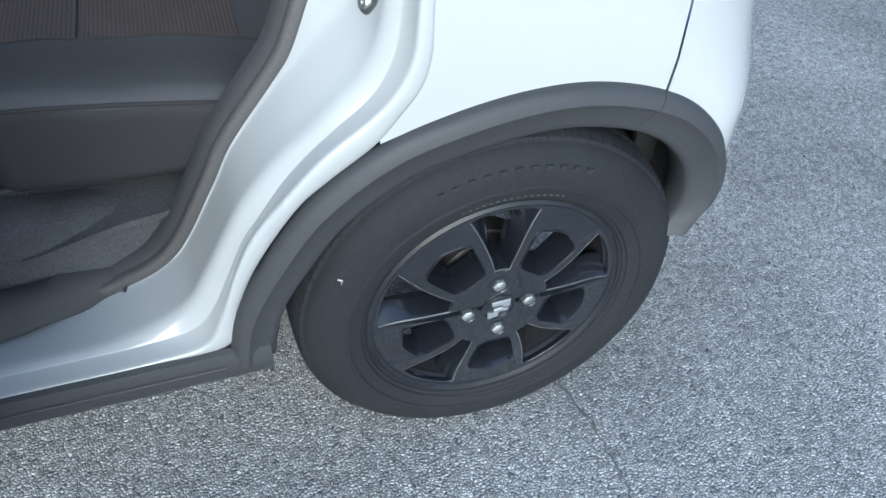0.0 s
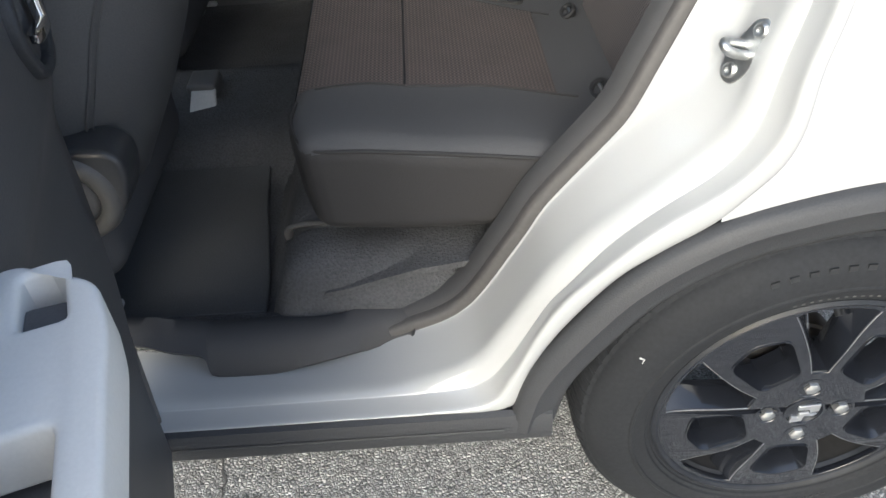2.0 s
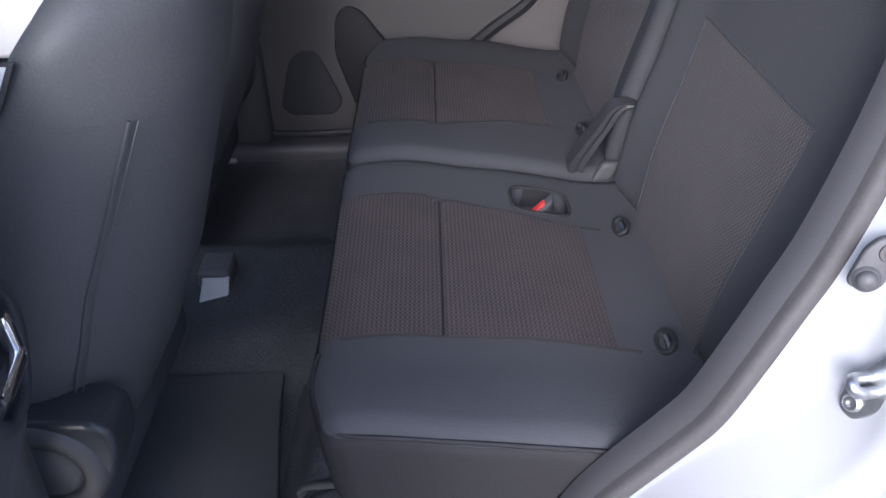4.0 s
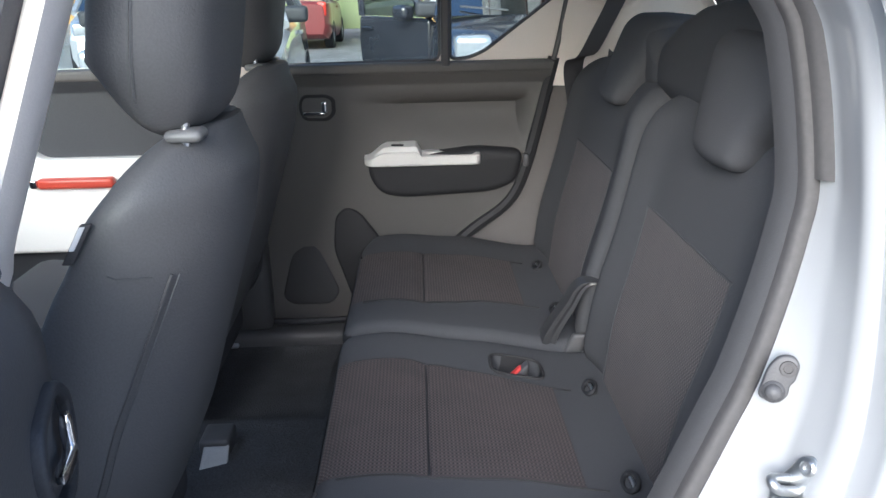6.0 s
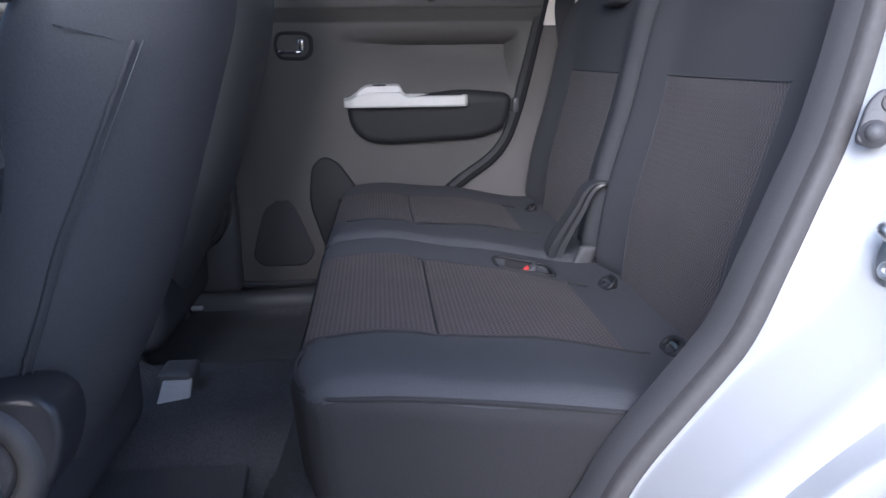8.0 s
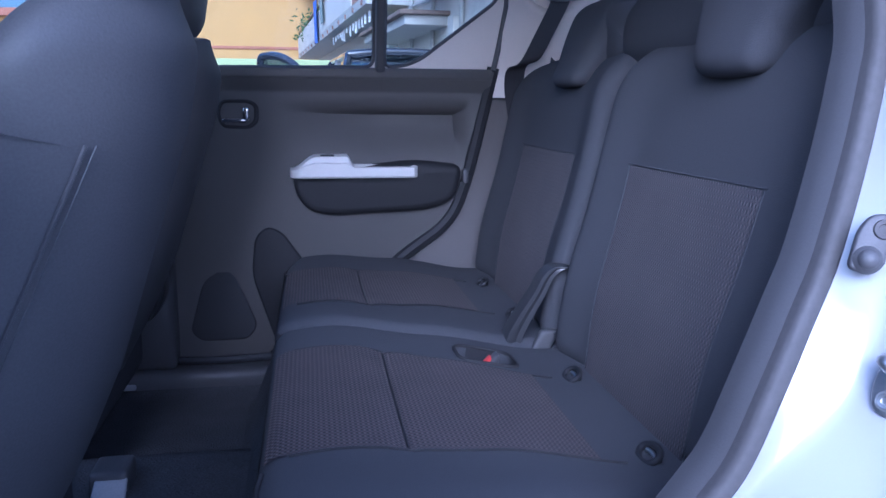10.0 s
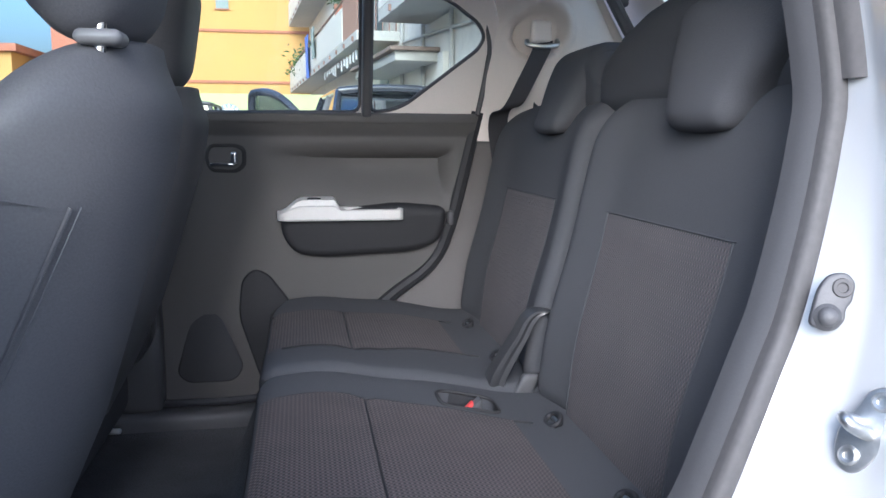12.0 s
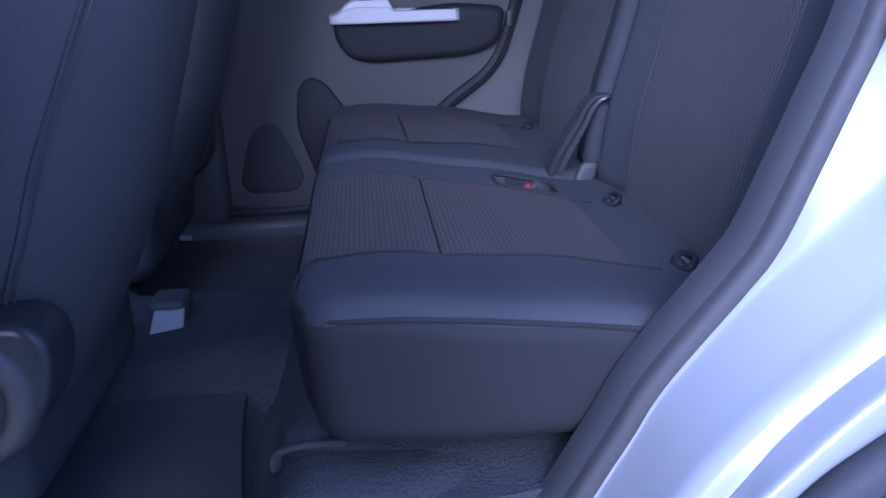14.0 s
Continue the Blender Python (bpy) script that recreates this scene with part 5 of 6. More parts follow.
# ---- rear pillar, belt and tailgate ----
def rear_pillar():
    P = []
    for z in np.linspace(1.02, 1.50, 70):
        x0 = np.interp(z, [1.02, 1.08, 1.30, 1.42, 1.50], [-0.175, -0.155, -0.118, -0.15, -0.28])
        x1 = min(0.30, 0.175 - 0.72 * (z - 1.255))
        row = []
        for u in np.linspace(0, 1, 70):
            x = x0 + (x1 - x0) * u
            y = 1.452 - 0.30 * max(0.0, z - 1.08) ** 1.15 - 0.075 * math.sin(math.pi * min(u * 1.1, 1.0)) * blend(1.0, 1.15, z) - 0.06 * u
            # dished pocket round the belt guide
            d = math.hypot(x + 0.042, z - 1.268)
            y += 0.034 * blend(0.062, 0.046, d) - 0.006 * math.exp(-((d - 0.066) / 0.006) ** 2)
            row.append((x, y, z))
        P.append(row)
    return grid_bm(P, thick=0.006)


car_part("rear_pillar_trim", rear_pillar(), PILLAR, "light grey rear pillar trim with a belt guide", angle=50)
lower = rounded([(-0.150, 1.06), (-0.172, 0.985), (-0.215, 0.81), (-0.262, 0.71), (-0.36, 0.625), (-0.42, 0.57), (0.34, 0.50), (0.34, 1.06)], 0.01)
car_part("rear_side_trim", plate_bm([lower], 0.01, 0.002, 1, lambda a, b, c: (a, 1.468 + c, b)), TAUPE, "taupe lower pillar trim")
belt = holder("seat_belt", "black seat belt hanging from its pillar guide", "seat belt", (-0.015, 1.37, 1.25))
binv = Matrix.Translation((0.015, -1.37, -1.25))
path = spl([(-0.034, 1.330, 1.246), (-0.042, 1.318, 1.226), (-0.068, 1.325, 1.170), (-0.098, 1.345, 1.105), (-0.118, 1.385, 1.09), (-0.115, 1.42, 1.05), (-0.10, 1.44, 0.98)], 40)
P = []
for i, p in enumerate(path):
    P.append([tuple(p + np.array((w, 0.0, 0.2 * w))) for w in np.linspace(-0.024, 0.024, 5)])
ob = part("webbing", grid_bm(P, thick=0.0015), BELT, belt, "black woven belt")
ob.matrix_parent_inverse = binv
P = [[tuple(p + np.array((w, 0.0, 0.1 * w))) for w in np.linspace(-0.022, 0.022, 5)] for p in spl([(-0.022, 1.352, 1.235), (-0.015, 1.365, 1.18), (-0.02, 1.38, 1.08), (-0.03, 1.40, 0.98)], 20)]
ob = part("webbing", grid_bm(P, thick=0.0015), BELT, belt, "black woven belt")
ob.matrix_parent_inverse = binv
ob = part("belt_guide", tube_bm(spl([(-0.072, 1.332, 1.250), (-0.070, 1.322, 1.240), (-0.036, 1.314, 1.236), (-0.002, 1.320, 1.242), (0.0, 1.332, 1.252)], 24), 0.006, 8), STEEL, belt, "steel belt guide")
ob.matrix_parent_inverse = binv
ob = part("guide_anchor", rbox_bm((-0.062, 1.325, 1.244), (-0.012, 1.345, 1.298), 0.012, 8), PILLAR, belt, "pale plastic anchor cover")
ob.matrix_parent_inverse = binv
ob = part("belt_tongue", rbox_bm((-0.236, 1.425, 0.815), (-0.222, 1.445, 0.85), 0.005, 5), TRIM_BLACK, belt, "black belt tongue")
ob.matrix_parent_inverse = binv


def gate(y, z, out=0.0):
    return (0.315 - 0.55 * (z - 1.12) + out, y, z)


tailgate = car_part("tailgate_frame", plate_bm([[(0.10, 0.90), (1.50, 0.90), (1.50, 1.52), (0.10, 1.52)], rounded([(0.50, 1.235), (1.10, 1.235), (1.17, 1.30), (1.285, 1.39), (1.25, 1.445), (0.35, 1.445), (0.315, 1.39), (0.43, 1.30)], 0.02)], 0.03, 0.004, 1, lambda a, b, c: gate(a, b, c + 0.012)), PILLAR, "light grey tailgate trim round the rear window", angle=30)
pane = car_part("rear_window_glass", plate_bm([rounded([(0.40, 1.225), (1.20, 1.225), (1.30, 1.40), (1.255, 1.45), (0.345, 1.45), (0.30, 1.40)], 0.02)], 0.004, 0, 0, lambda a, b, c: gate(a, b, c + 0.03)), GLASS, "clear rear window glass", tailgate, smooth=False)
pane.visible_shadow = False
car_part("tailgate_seal", tube_bm([(min(0.30, 0.175 - 0.72 * (z - 1.255)) + 0.012, y, z) for y, z in spl([(1.395, 1.0), (1.355, 1.12), (1.325, 1.25), (1.30, 1.36), (1.26, 1.44), (1.2, 1.475)], 40)], 0.015, 8), TRIM_BLACK, "black tailgate seal", tailgate)
car_part("shelf_cord", tube_bm(spl([gate(1.335, 1.345, -0.03), gate(1.338, 1.32, -0.035), gate(1.34, 1.26, -0.035), gate(1.342, 1.22, -0.03)], 12), 0.0018, 5), TRIM_BLACK, "thin black shelf cord", tailgate)
car_part("cord_hook", rbox_bm(tuple(np.array(gate(1.335, 1.345, -0.035)) - 0.012), tuple(np.array(gate(1.335, 1.345, -0.03)) + 0.012), 0.008, 6), TRIM_BLACK, "black cord hook", tailgate)
car_part("tailgate_lower", box_bm((0.36, 0.30, 0.45), (0.40, 1.30, 0.95)), PAINT, "white tailgate")

# ---- roof ----
P = []
for x in np.linspace(-1.50, 0.12, 24):
    P.append([(x, y, 1.50 + 0.035 * math.sin(math.pi * (y - 0.14) / 1.32) - 0.05 * blend(1.32, 1.46, y) - 0.05 * blend(0.28, 0.14, y)) for y in np.linspace(0.14, 1.46, 30)])
car_part("headliner", grid_bm(P, thick=0.01), HEADLINER, "pale grey headliner")
car_part("roof", grid_bm([[(x, y, z + 0.035) for x, y, z in row] for row in P], thick=0.004), PAINT, "white roof")
car_part("bonnet_bulkhead", box_bm((-2.05, 0.1, 1.02), (-1.99, 1.5, 1.10)), TRIM_BLACK)

# ---- near pillar in front of the opening: pale trim above the waist, black below ----
def pillar_rows(z0, z1, grow):
    P = []
    for z in np.linspace(z0, z1, 24):
        x = np.interp(z, [0.38, 0.80, 1.02, 1.27, 1.50], [-0.985, -0.96, -0.925, -0.832, -0.75])
        y = 0.10 + lean(z) * 0.8
        P.append([(x + 0.000, y + 0.10, z), (x + 0.020 + grow, y + 0.05, z), (x + 0.022 + grow, y + 0.02, z), (x + 0.016 + grow, y + 0.002 - grow, z), (x + 0.004, y - grow, z), (x - 0.004 - grow, y + 0.006, z), (x - 0.01, y + 0.05, z), (x - 0.01, y + 0.10, z)])
    return grid_bm(P, close_v=True, cap=True)


car_part("pillar_trim", pillar_rows(0.99, 1.50, 0.0), PILLAR, "cream upper trim of the centre pillar", angle=50)
car_part("lower_pillar_trim", pillar_rows(0.37, 0.995, 0.004), TRIM_BLACK, "black lower trim of the centre pillar", angle=50)
front = []
for z in np.linspace(0.38, 1.50, 16):
    x = np.interp(z, [0.38, 0.80, 1.02, 1.27, 1.50], [-0.985, -0.96, -0.925, -0.832, -0.75]) - 0.004
    y = 0.085 + lean(z) * 0.8
    front.append([(x, y + 0.03, z), (x - 0.006, y, z), (x - 0.03, y - 0.012, z), (x - 0.06, y - 0.005, z), (x - 0.09, y + 0.03, z)])
car_part("pillar_seal", grid_bm(front, thick=0.004), TRIM_BLACK, "black seal in front of the centre pillar", angle=50)
near_front = rounded([(-1.04, 0.36), (-1.02, 1.06), (-1.98, 1.06), (-1.98, 0.36)], 0.02)
car_part("near_front_door", plate_bm([near_front], 0.08, 0.01, 2, lambda a, b, c: (a, 0.07 + c, b)), PAINT, "white front door, closed")

# ---- the open rear door ----
HX, HY, OPEN = -0.905, 0.095, radians(75)
U, N = (math.cos(OPEN), -math.sin(OPEN)), (math.sin(OPEN), math.cos(OPEN))


def door(u, z, d):
    return (HX + U[0] * u + N[0] * d, HY + U[1] * u + N[1] * d, z)


rear_door = car_part("rear_door", plate_bm([rounded([(0.14, 0.33), (0.45, 0.32), (0.62, 0.52), (0.74, 0.80), (0.77, 1.03), (0.02, 1.03), (0.02, 0.90), (0.05, 0.70), (0.11, 0.46)], 0.02)], 0.06, 0.006, 2, lambda a, b, c: door(a, b, c - 0.012)), PAINT, "white door shell standing open", angle=30)


P = []
for z in np.linspace(0.325, 1.045, 42):
    u0 = np.interp(z, [0.325, 0.46, 0.70, 0.90, 1.05], [0.10, 0.075, 0.012, -0.022, -0.022])
    u1 = np.interp(z, [0.36, 0.52, 0.80, 1.05], [0.46, 0.62, 0.73, 0.76])
    row = []
    for u in np.r_[0, 0.004, 0.012, 0.025, 0.05, np.linspace(0.1, 1, 24)]:
        a = u0 + (u1 - u0) * u
        b = -0.03 + 0.094 * math.sqrt(min(1.0, u / 0.05)) - 0.012 * blend(0.62, 0.42, z)
        b -= 0.014 * blend(0.84, 0.78, z)
        if z > 0.985:
            b -= 0.028 * ((z - 0.985) / 0.06) ** 2
        row.append(door(a, z, b))
    P.append(row)
trim = car_part("door_trim", grid_bm(P), TRIM_BLACK, "black moulded trim of the open door", rear_door, angle=60)
arest = rounded([(0.40, 0.03), (0.375, 0.075), (0.408, 0.124), (0.45, 0.131), (0.70, 0.128), (0.71, 0.03)], 0.012, 5)
sw = rounded([(0.392, 0.080), (0.388, 0.104), (0.436, 0.108), (0.438, 0.082)], 0.004, 2)
tray = rounded([(0.515, 0.060), (0.512, 0.106), (0.69, 0.106), (0.69, 0.060)], 0.006, 2)
car_part("armrest", plate_bm([arest, sw, tray], 0.044, 0.005, 3, lambda a, b, c: door(a, 0.845 + c, b)), ARMREST, "off-white door armrest with a switch hole", rear_door, angle=40)
car_part("armrest_flank", rbox_bm((0, 0, 0), (1, 1, 1), 0.08, 10, lambda p: door(0.385 + 0.31 * p[0], 0.70 + 0.12 * p[2], 0.03 + 0.085 * p[1] * (0.45 + 0.55 * p[2]))), TRIM_BLACK, "", rear_door)
car_part("window_switch", rbox_bm((0, 0, 0), (1, 1, 1), 0.1, 4, lambda p: door(0.412 + 0.026 * p[0], 0.825 + 0.034 * p[2], 0.081 + 0.026 * p[1])), TRIM_BLACK, "black window switch", rear_door)
hb = rounded([(-0.005, 0.92), (0.04, 0.955), (0.12, 0.945), (0.135, 0.90), (0.10, 0.85), (0.04, 0.84), (0.0, 0.875)], 0.02, 4)
hb2 = [(0.0653 + (a - 0.0653) * 0.78, 0.897 + (b - 0.897) * 0.78) for a, b in hb]
car_part("handle_bezel", plate_bm([hb, hb2], 0.016, 0.004, 2, lambda a, b, c: door(a, b, 0.066 + c)), CLAD, "black handle bezel", rear_door)
car_part("handle_lever", rbox_bm((0, 0, 0), (1, 1, 1), 0.3, 6, lambda p: door(0.035 + 0.07 * p[0], 0.875 + 0.014 * p[2] + 0.01 * p[0], 0.070 + 0.012 * p[1])), CHROME, "chrome lever", rear_door)
car_part("handle_lever", rbox_bm((0, 0, 0), (1, 1, 1), 0.3, 6, lambda p: door(0.035 + 0.014 * p[0], 0.875 + 0.045 * p[2], 0.068 + 0.012 * p[1])), CHROME, "chrome lever", rear_door)
frame_line = [door(u, z, d) for u, z, d in ((-0.012, 1.03, 0.015), (-0.005, 1.20, -0.01), (0.03, 1.38, -0.05), (0.10, 1.43, -0.07), (0.40, 1.43, -0.07), (0.60, 1.36, -0.05), (0.72, 1.20, -0.01), (0.76, 1.04, 0.015))]
car_part("window_frame", tube_bm(spl(frame_line, 60), 0.021, 8), TRIM_BLACK, "black door window frame", rear_door)
car_part("door_edge_seal", tube_bm([door(np.interp(z, [0.36, 0.46, 0.70, 0.90, 1.02], [0.112, 0.087, 0.024, -0.012, -0.014]), z, 0.030) for z in np.linspace(0.38, 1.02, 20)], 0.011, 8), SEAL, "black rubber door edge seal", rear_door)
pane = car_part("window_glass", plate_bm([[(0.0, 1.04), (0.75, 1.04), (0.71, 1.20), (0.59, 1.35), (0.40, 1.42), (0.10, 1.42), (0.035, 1.37)]], 0.003, 0, 0, lambda a, b, c: door(a, b, 0.01 - 0.16 * max(0, b - 1.04) + c)), GLASS, "clear side window glass", rear_door, smooth=False)
pane.visible_shadow = False

# ---- across the yard: houses ----
def slab(name, lo, hi, mat, parent, label="", bevel=0.01):
    ob = part(name, box_bm(lo, hi, bevel, 1), mat, parent, label, smooth=False)
    return ob


house = holder("house", "ochre yellow rendered house with terracotta bands", "house")
slab("wall", (-11.0, 36.0, 0.0), (3.5, 46.0, 13.0), YELLOW_WALL, house, "ochre render")
for z in (3.42, 5.66):
    slab("band", (-6.6, 35.93, z), (3.5, 36.0, z + 0.12), BAND, house, "terracotta string course", 0.005)
slab("corner_pier", (-11.0, 35.9, 4.6), (-5.12, 36.0, 5.75), BAND, house, "terracotta render panel", 0.005)
for x, z in ((-4.15, 6.66), (-1.5, 9.6), (-4.15, 9.6)):
    win = slab("window", (x, 35.94, z), (x + 0.55, 36.02, z + 1.1), SHUTTER, house, "small shuttered window")
    slab("window_frame", (x - 0.06, 35.92, z - 0.06), (x + 0.61, 35.95, z), BAND, house)
side = holder("house", "low orange house at the end of the yard", "house")
slab("wall", (-26.0, 34.0, 0.0), (-12.0, 44.0, 4.4), YELLOW_WALL, side, "orange render")
slab("roof", (-26.3, 33.7, 4.4), (-11.7, 44.3, 4.7), BAND, side, "tiled roof edge")

block = holder("apartment_block", "cream apartment block with long concrete balconies", "apartment building")
AX, AY, DX, DY = 2.09, 8.0, -0.079, 0.9969  # facade line, running back from its near corner


def facade(s, d, z):
    """A place s metres along the facade, d metres out from it, z up."""
    return (AX + DX * s - DY * d, AY + DY * s + DX * d, z)


def block_box(name, s0, s1, d0, d1, z0, z1, mat, label="", parent=None, bevel=0.01):
    bm = box_bm((s0, d0, z0), (s1, d1, z1), bevel, 1)
    for v in bm.verts:
        v.co = facade(*v.co)
    return part(name, bm, mat, parent or block, label, smooth=False)


for s0, s1, deep in ((0, 3.2, 1.15), (3.2, 8.0, 2.8), (8.0, 27.6, 5.2)):
    block_box("wall", s0, s1, -deep, 0, 0, 13, WHITE_WALL, "cream render with pipes")
for z, s0, s1 in ((3.0, 7.8, 27.6), (5.9, 7.8, 27.6), (8.8, 7.8, 27.6), (3.0, -3.0, 5.3), (5.9, -3.0, 5.3)):
    floor_slab = block_box("balcony", s0, s1, 0, 0.90, z, z + 0.20, CONCRETE, "long concrete balcony")
    block_box("balcony_front", s0 + 2.2, s1, 0.84, 0.90, z + 0.20, z + 0.98, WHITE_WALL, "pale balcony front", floor_slab)
    block_box("rail", s0, s1, 0.84, 0.89, z + 1.10, z + 1.15, IRON, "iron rail", floor_slab)
    for e in (s0, s1 - 0.05):
        block_box("rail", e, e + 0.04, 0.0, 0.84, z + 1.10, z + 1.15, IRON, "iron rail", floor_slab)
        for k in range(6):
            block_box("baluster", e + 0.01, e + 0.035, 0.06 + 0.14 * k, 0.085 + 0.14 * k, z + 0.20, z + 1.10, IRON, "", floor_slab, 0.0)
    for k in range(16):
        block_box("baluster", s0 + 0.05 + 0.135 * k, s0 + 0.09 + 0.135 * k, 0.845, 0.89, z + 0.20, z + 1.10, IRON, "", floor_slab, 0.0)
    for k in range(14):
        block_box("bracket", s0 + 0.4 + 1.35 * k, s0 + 0.46 + 1.35 * k, 0.90, 0.94, z + 0.02, z + 0.12, IRON, "", floor_slab, 0.0) if s0 + 0.5 + 1.35 * k < s1 else None
for s, z in ((6.0, 3.9), (6.0, 6.9), (9.5, 3.25), (13.0, 3.25), (17.0, 3.25), (22.0, 3.25), (9.5, 6.15), (13.0, 6.15), (18.0, 6.15), (9.0, 0.9), (13.5, 0.9)):
    win = block_box("window", s, s + 0.95, -0.05, 0.03, z, z + 1.5, SHUTTER, "grey-green louvred window")
    for k in range(8):
        block_box("slat", s + 0.05, s + 0.9, 0.03, 0.045, z + 0.08 + 0.17 * k, z + 0.16 + 0.17 * k, SHUTTER, "", win, 0.0)
block_box("canopy", 4.6, 9.0, 0.0, 0.75, 2.30, 2.46, CONCRETE, "small concrete canopy")
block_box("canopy_tiles", 4.5, 9.1, 0.0, 0.85, 2.46, 2.53, ROOF_TILE, "weathered brown tiles")
for s in (3.6, 5.5, 7.3):
    part("drain_pipe", tube_bm([facade(s, 0.06, z) for z in np.linspace(0, 12, 6)], 0.04, 8), CONCRETE, block, "pale drain pipe")
part("drain_pipe", tube_bm([facade(s, 0.06, 2.55 + 0.05 * s) for s in np.linspace(1.0, 7.3, 5)], 0.03, 8), CONCRETE, block, "pale drain pipe")
block_box("wall_box", 3.9, 4.25, 0.0, 0.12, 1.95, 2.4, WHITE_WALL, "pale meter box on the wall")
block_box("air_conditioner", 14.0, 14.8, 0.30, 0.60, 4.0, 4.6, WHITE_WALL, "white air conditioner")

# laundry over the balcony front
for s, w, h, mat, lab in ((17.5, 1.0, 1.35, BLUE_CLOTH, "blue cloth hung over the balcony rail"), (15.6, 0.8, 0.9, SHUTTER, "grey cloth hung over the balcony rail")):
    top = 4.32
    P = [[facade(s + w * u, 0.98 + 0.04 * math.sin(9 * u + 3 * v), top - h * v) for u in np.linspace(0, 1, 9)] for v in np.linspace(0, 1, 7)]
    tagged(part("laundry", grid_bm(P, thick=0.006), mat), lab, "laundry")
# a line of small washing under the balcony
random.seed(11)
line_d, line_z = 0.72, 2.93
tagged(part("washing_line", tube_bm([facade(s, line_d, line_z) for s in (8.0, 12.0, 16.0)], 0.012, 5), IRON), "thin washing line strung under the balcony", "washing line")
for k in range(14):
    s, w, h = 8.3 + 0.52 * k, random.uniform(0.12, 0.26), random.uniform(0.12, 0.30)
    P = [[facade(s + w * u + 0.05 * v * math.sin(5 * k), line_d + 0.02 * math.sin(7 * u + k), line_z - h * v) for u in np.linspace(0, 1, 6)] for v in np.linspace(0, 1, 5)]
    tagged(part("laundry", grid_bm(P, thick=0.006), WHITE_CLOTH), "small white cloth hung under the balcony", "laundry", "small washing")
# potted plants on the balconies
random.seed(4)
for s, z, size, n in ((22.0, 3.8, 0.6, 200), (24.5, 3.7, 0.6, 200), (8.6, 4.1, 0.36, 160), (9.6, 4.2, 0.36, 160), (12.5, 4.3, 0.3, 100)):
    plant = holder("balcony_plant", "leafy green plant in a pot on the balcony", "plant", facade(s, 0.62, z), "balcony plants")
    bm = bmesh.new()
    for _ in range(n):
        c = Vector((random.gauss(0, size * 0.5), random.gauss(0, size * 0.35), random.gauss(0.25, size * 0.4)))
        a, b = Vector((random.uniform(-1, 1), random.uniform(-1, 1), random.uniform(-1, 1))).normalized() * 0.10, Vector((random.uniform(-1, 1), random.uniform(-1, 1), random.uniform(-1, 1))).normalized() * 0.05
        bm.faces.new([bm.verts.new(c + q) for q in (-a, b, a, -b)])
    part("leaves", bm, LEAF, plant, "", smooth=False)
    part("pot", turned_bm([(0.0, -0.15), (0.12, -0.15), (0.15, 0.15), (0.0, 0.15)], (0, 0, 0), 14), BAND, plant, "terracotta pot").rotation_euler = (radians(90), 0, 0)

# ---- low banner fence with a round emblem ----
fence = holder("banner_fence", "pale green printed banner on a low fence", "fence")
slab("banner", (-9.0, 20.0, 0.25), (0.9, 20.05, 2.12), BANNER, fence, "pale green banner")
for x in np.linspace(-9, 0.9, 5):
    slab("post", (x - 0.03, 20.05, 0), (x + 0.03, 20.11, 2.2), IRON, fence)
em = part("emblem_ring", plate_bm([arc(0, 0, 0.30, 0, 350, 36), arc(0, 0, 0.20, 0, 350, 36)], 0.01, 0, 0, lambda a, b, c: (-2.35 + a, 19.985 + c, 1.56 + b)), SIGN_GREY, fence, "grey ring of a round emblem", smooth=False)
part("emblem_disc", plate_bm([arc(0, 0, 0.20, 0, 350, 36)], 0.01, 0, 0, lambda a, b, c: (-2.35 + a, 19.985 + c, 1.56 + b)), WHITE_CLOTH, fence, "white middle of the emblem", smooth=False)
part("emblem_bar", plate_bm([rounded([(-0.06, -0.14), (0.08, -0.1), (-0.02, 0.0), (0.08, 0.1), (-0.06, 0.14)], 0.03)], 0.008, 0, 0, lambda a, b, c: (-2.35 + a, 19.975 + c, 1.56 + b)), SHUTTER, fence, "green mark", smooth=False)

for a in range(0, 360, 24):
    part("emblem_mark", plate_bm([[(-0.026, -0.032), (0.026, -0.032), (0.026, 0.032), (-0.026, 0.032)]], 0.008, 0, 0, lambda p, q, c: (-2.35 + (0.25 + q) * math.sin(radians(a)) + p * math.cos(radians(a)), 19.978 + c, 1.56 + (0.25 + q) * math.cos(radians(a)) - p * math.sin(radians(a)))), WHITE_CLOTH, em, "", smooth=False)

# ---- shop behind, with yellow signs ----
shop = holder("shop_front", "grey slatted shop front with yellow sign panels", "shop")
slab("wall", (9.0, 6.0, 0.0), (9.6, 26.0, 7.5), SHOP_WALL, shop, "grey slatted wall")
for y0 in (13.2, 17.75):
    sign = slab("sign_panel", (8.88, y0, 4.2), (8.94, y0 + 3.3, 5.9), SIGN_YELLOW, shop, "yellow sign panel")
slab("pier", (8.86, 16.6, 0.0), (8.95, 17.5, 7.4), WHITE_WALL, shop, "white pier between the signs")
for k in range(16):
    slab("slat", (8.955, 6.0, 2.0 + 0.22 * k), (8.998, 26.0, 2.19 + 0.22 * k), SHOP_WALL, shop, "", 0.004)


def lettering(text, size, m, mat, parent, label):
    cu = bpy.data.curves.new("lettering", "FONT")
    cu.body, cu.size, cu.extrude = text, size, 0.004
    ob = bpy.data.objects.new("lettering", cu)
    scene.collection.objects.link(ob)
    me = bpy.data.meshes.new_from_object(ob.evaluated_get(bpy.context.evaluated_depsgraph_get()))
    bpy.data.objects.remove(ob), bpy.data.curves.remove(cu)
    me.transform(m)
    return put("lettering", me, mat, parent, label, smooth=False)


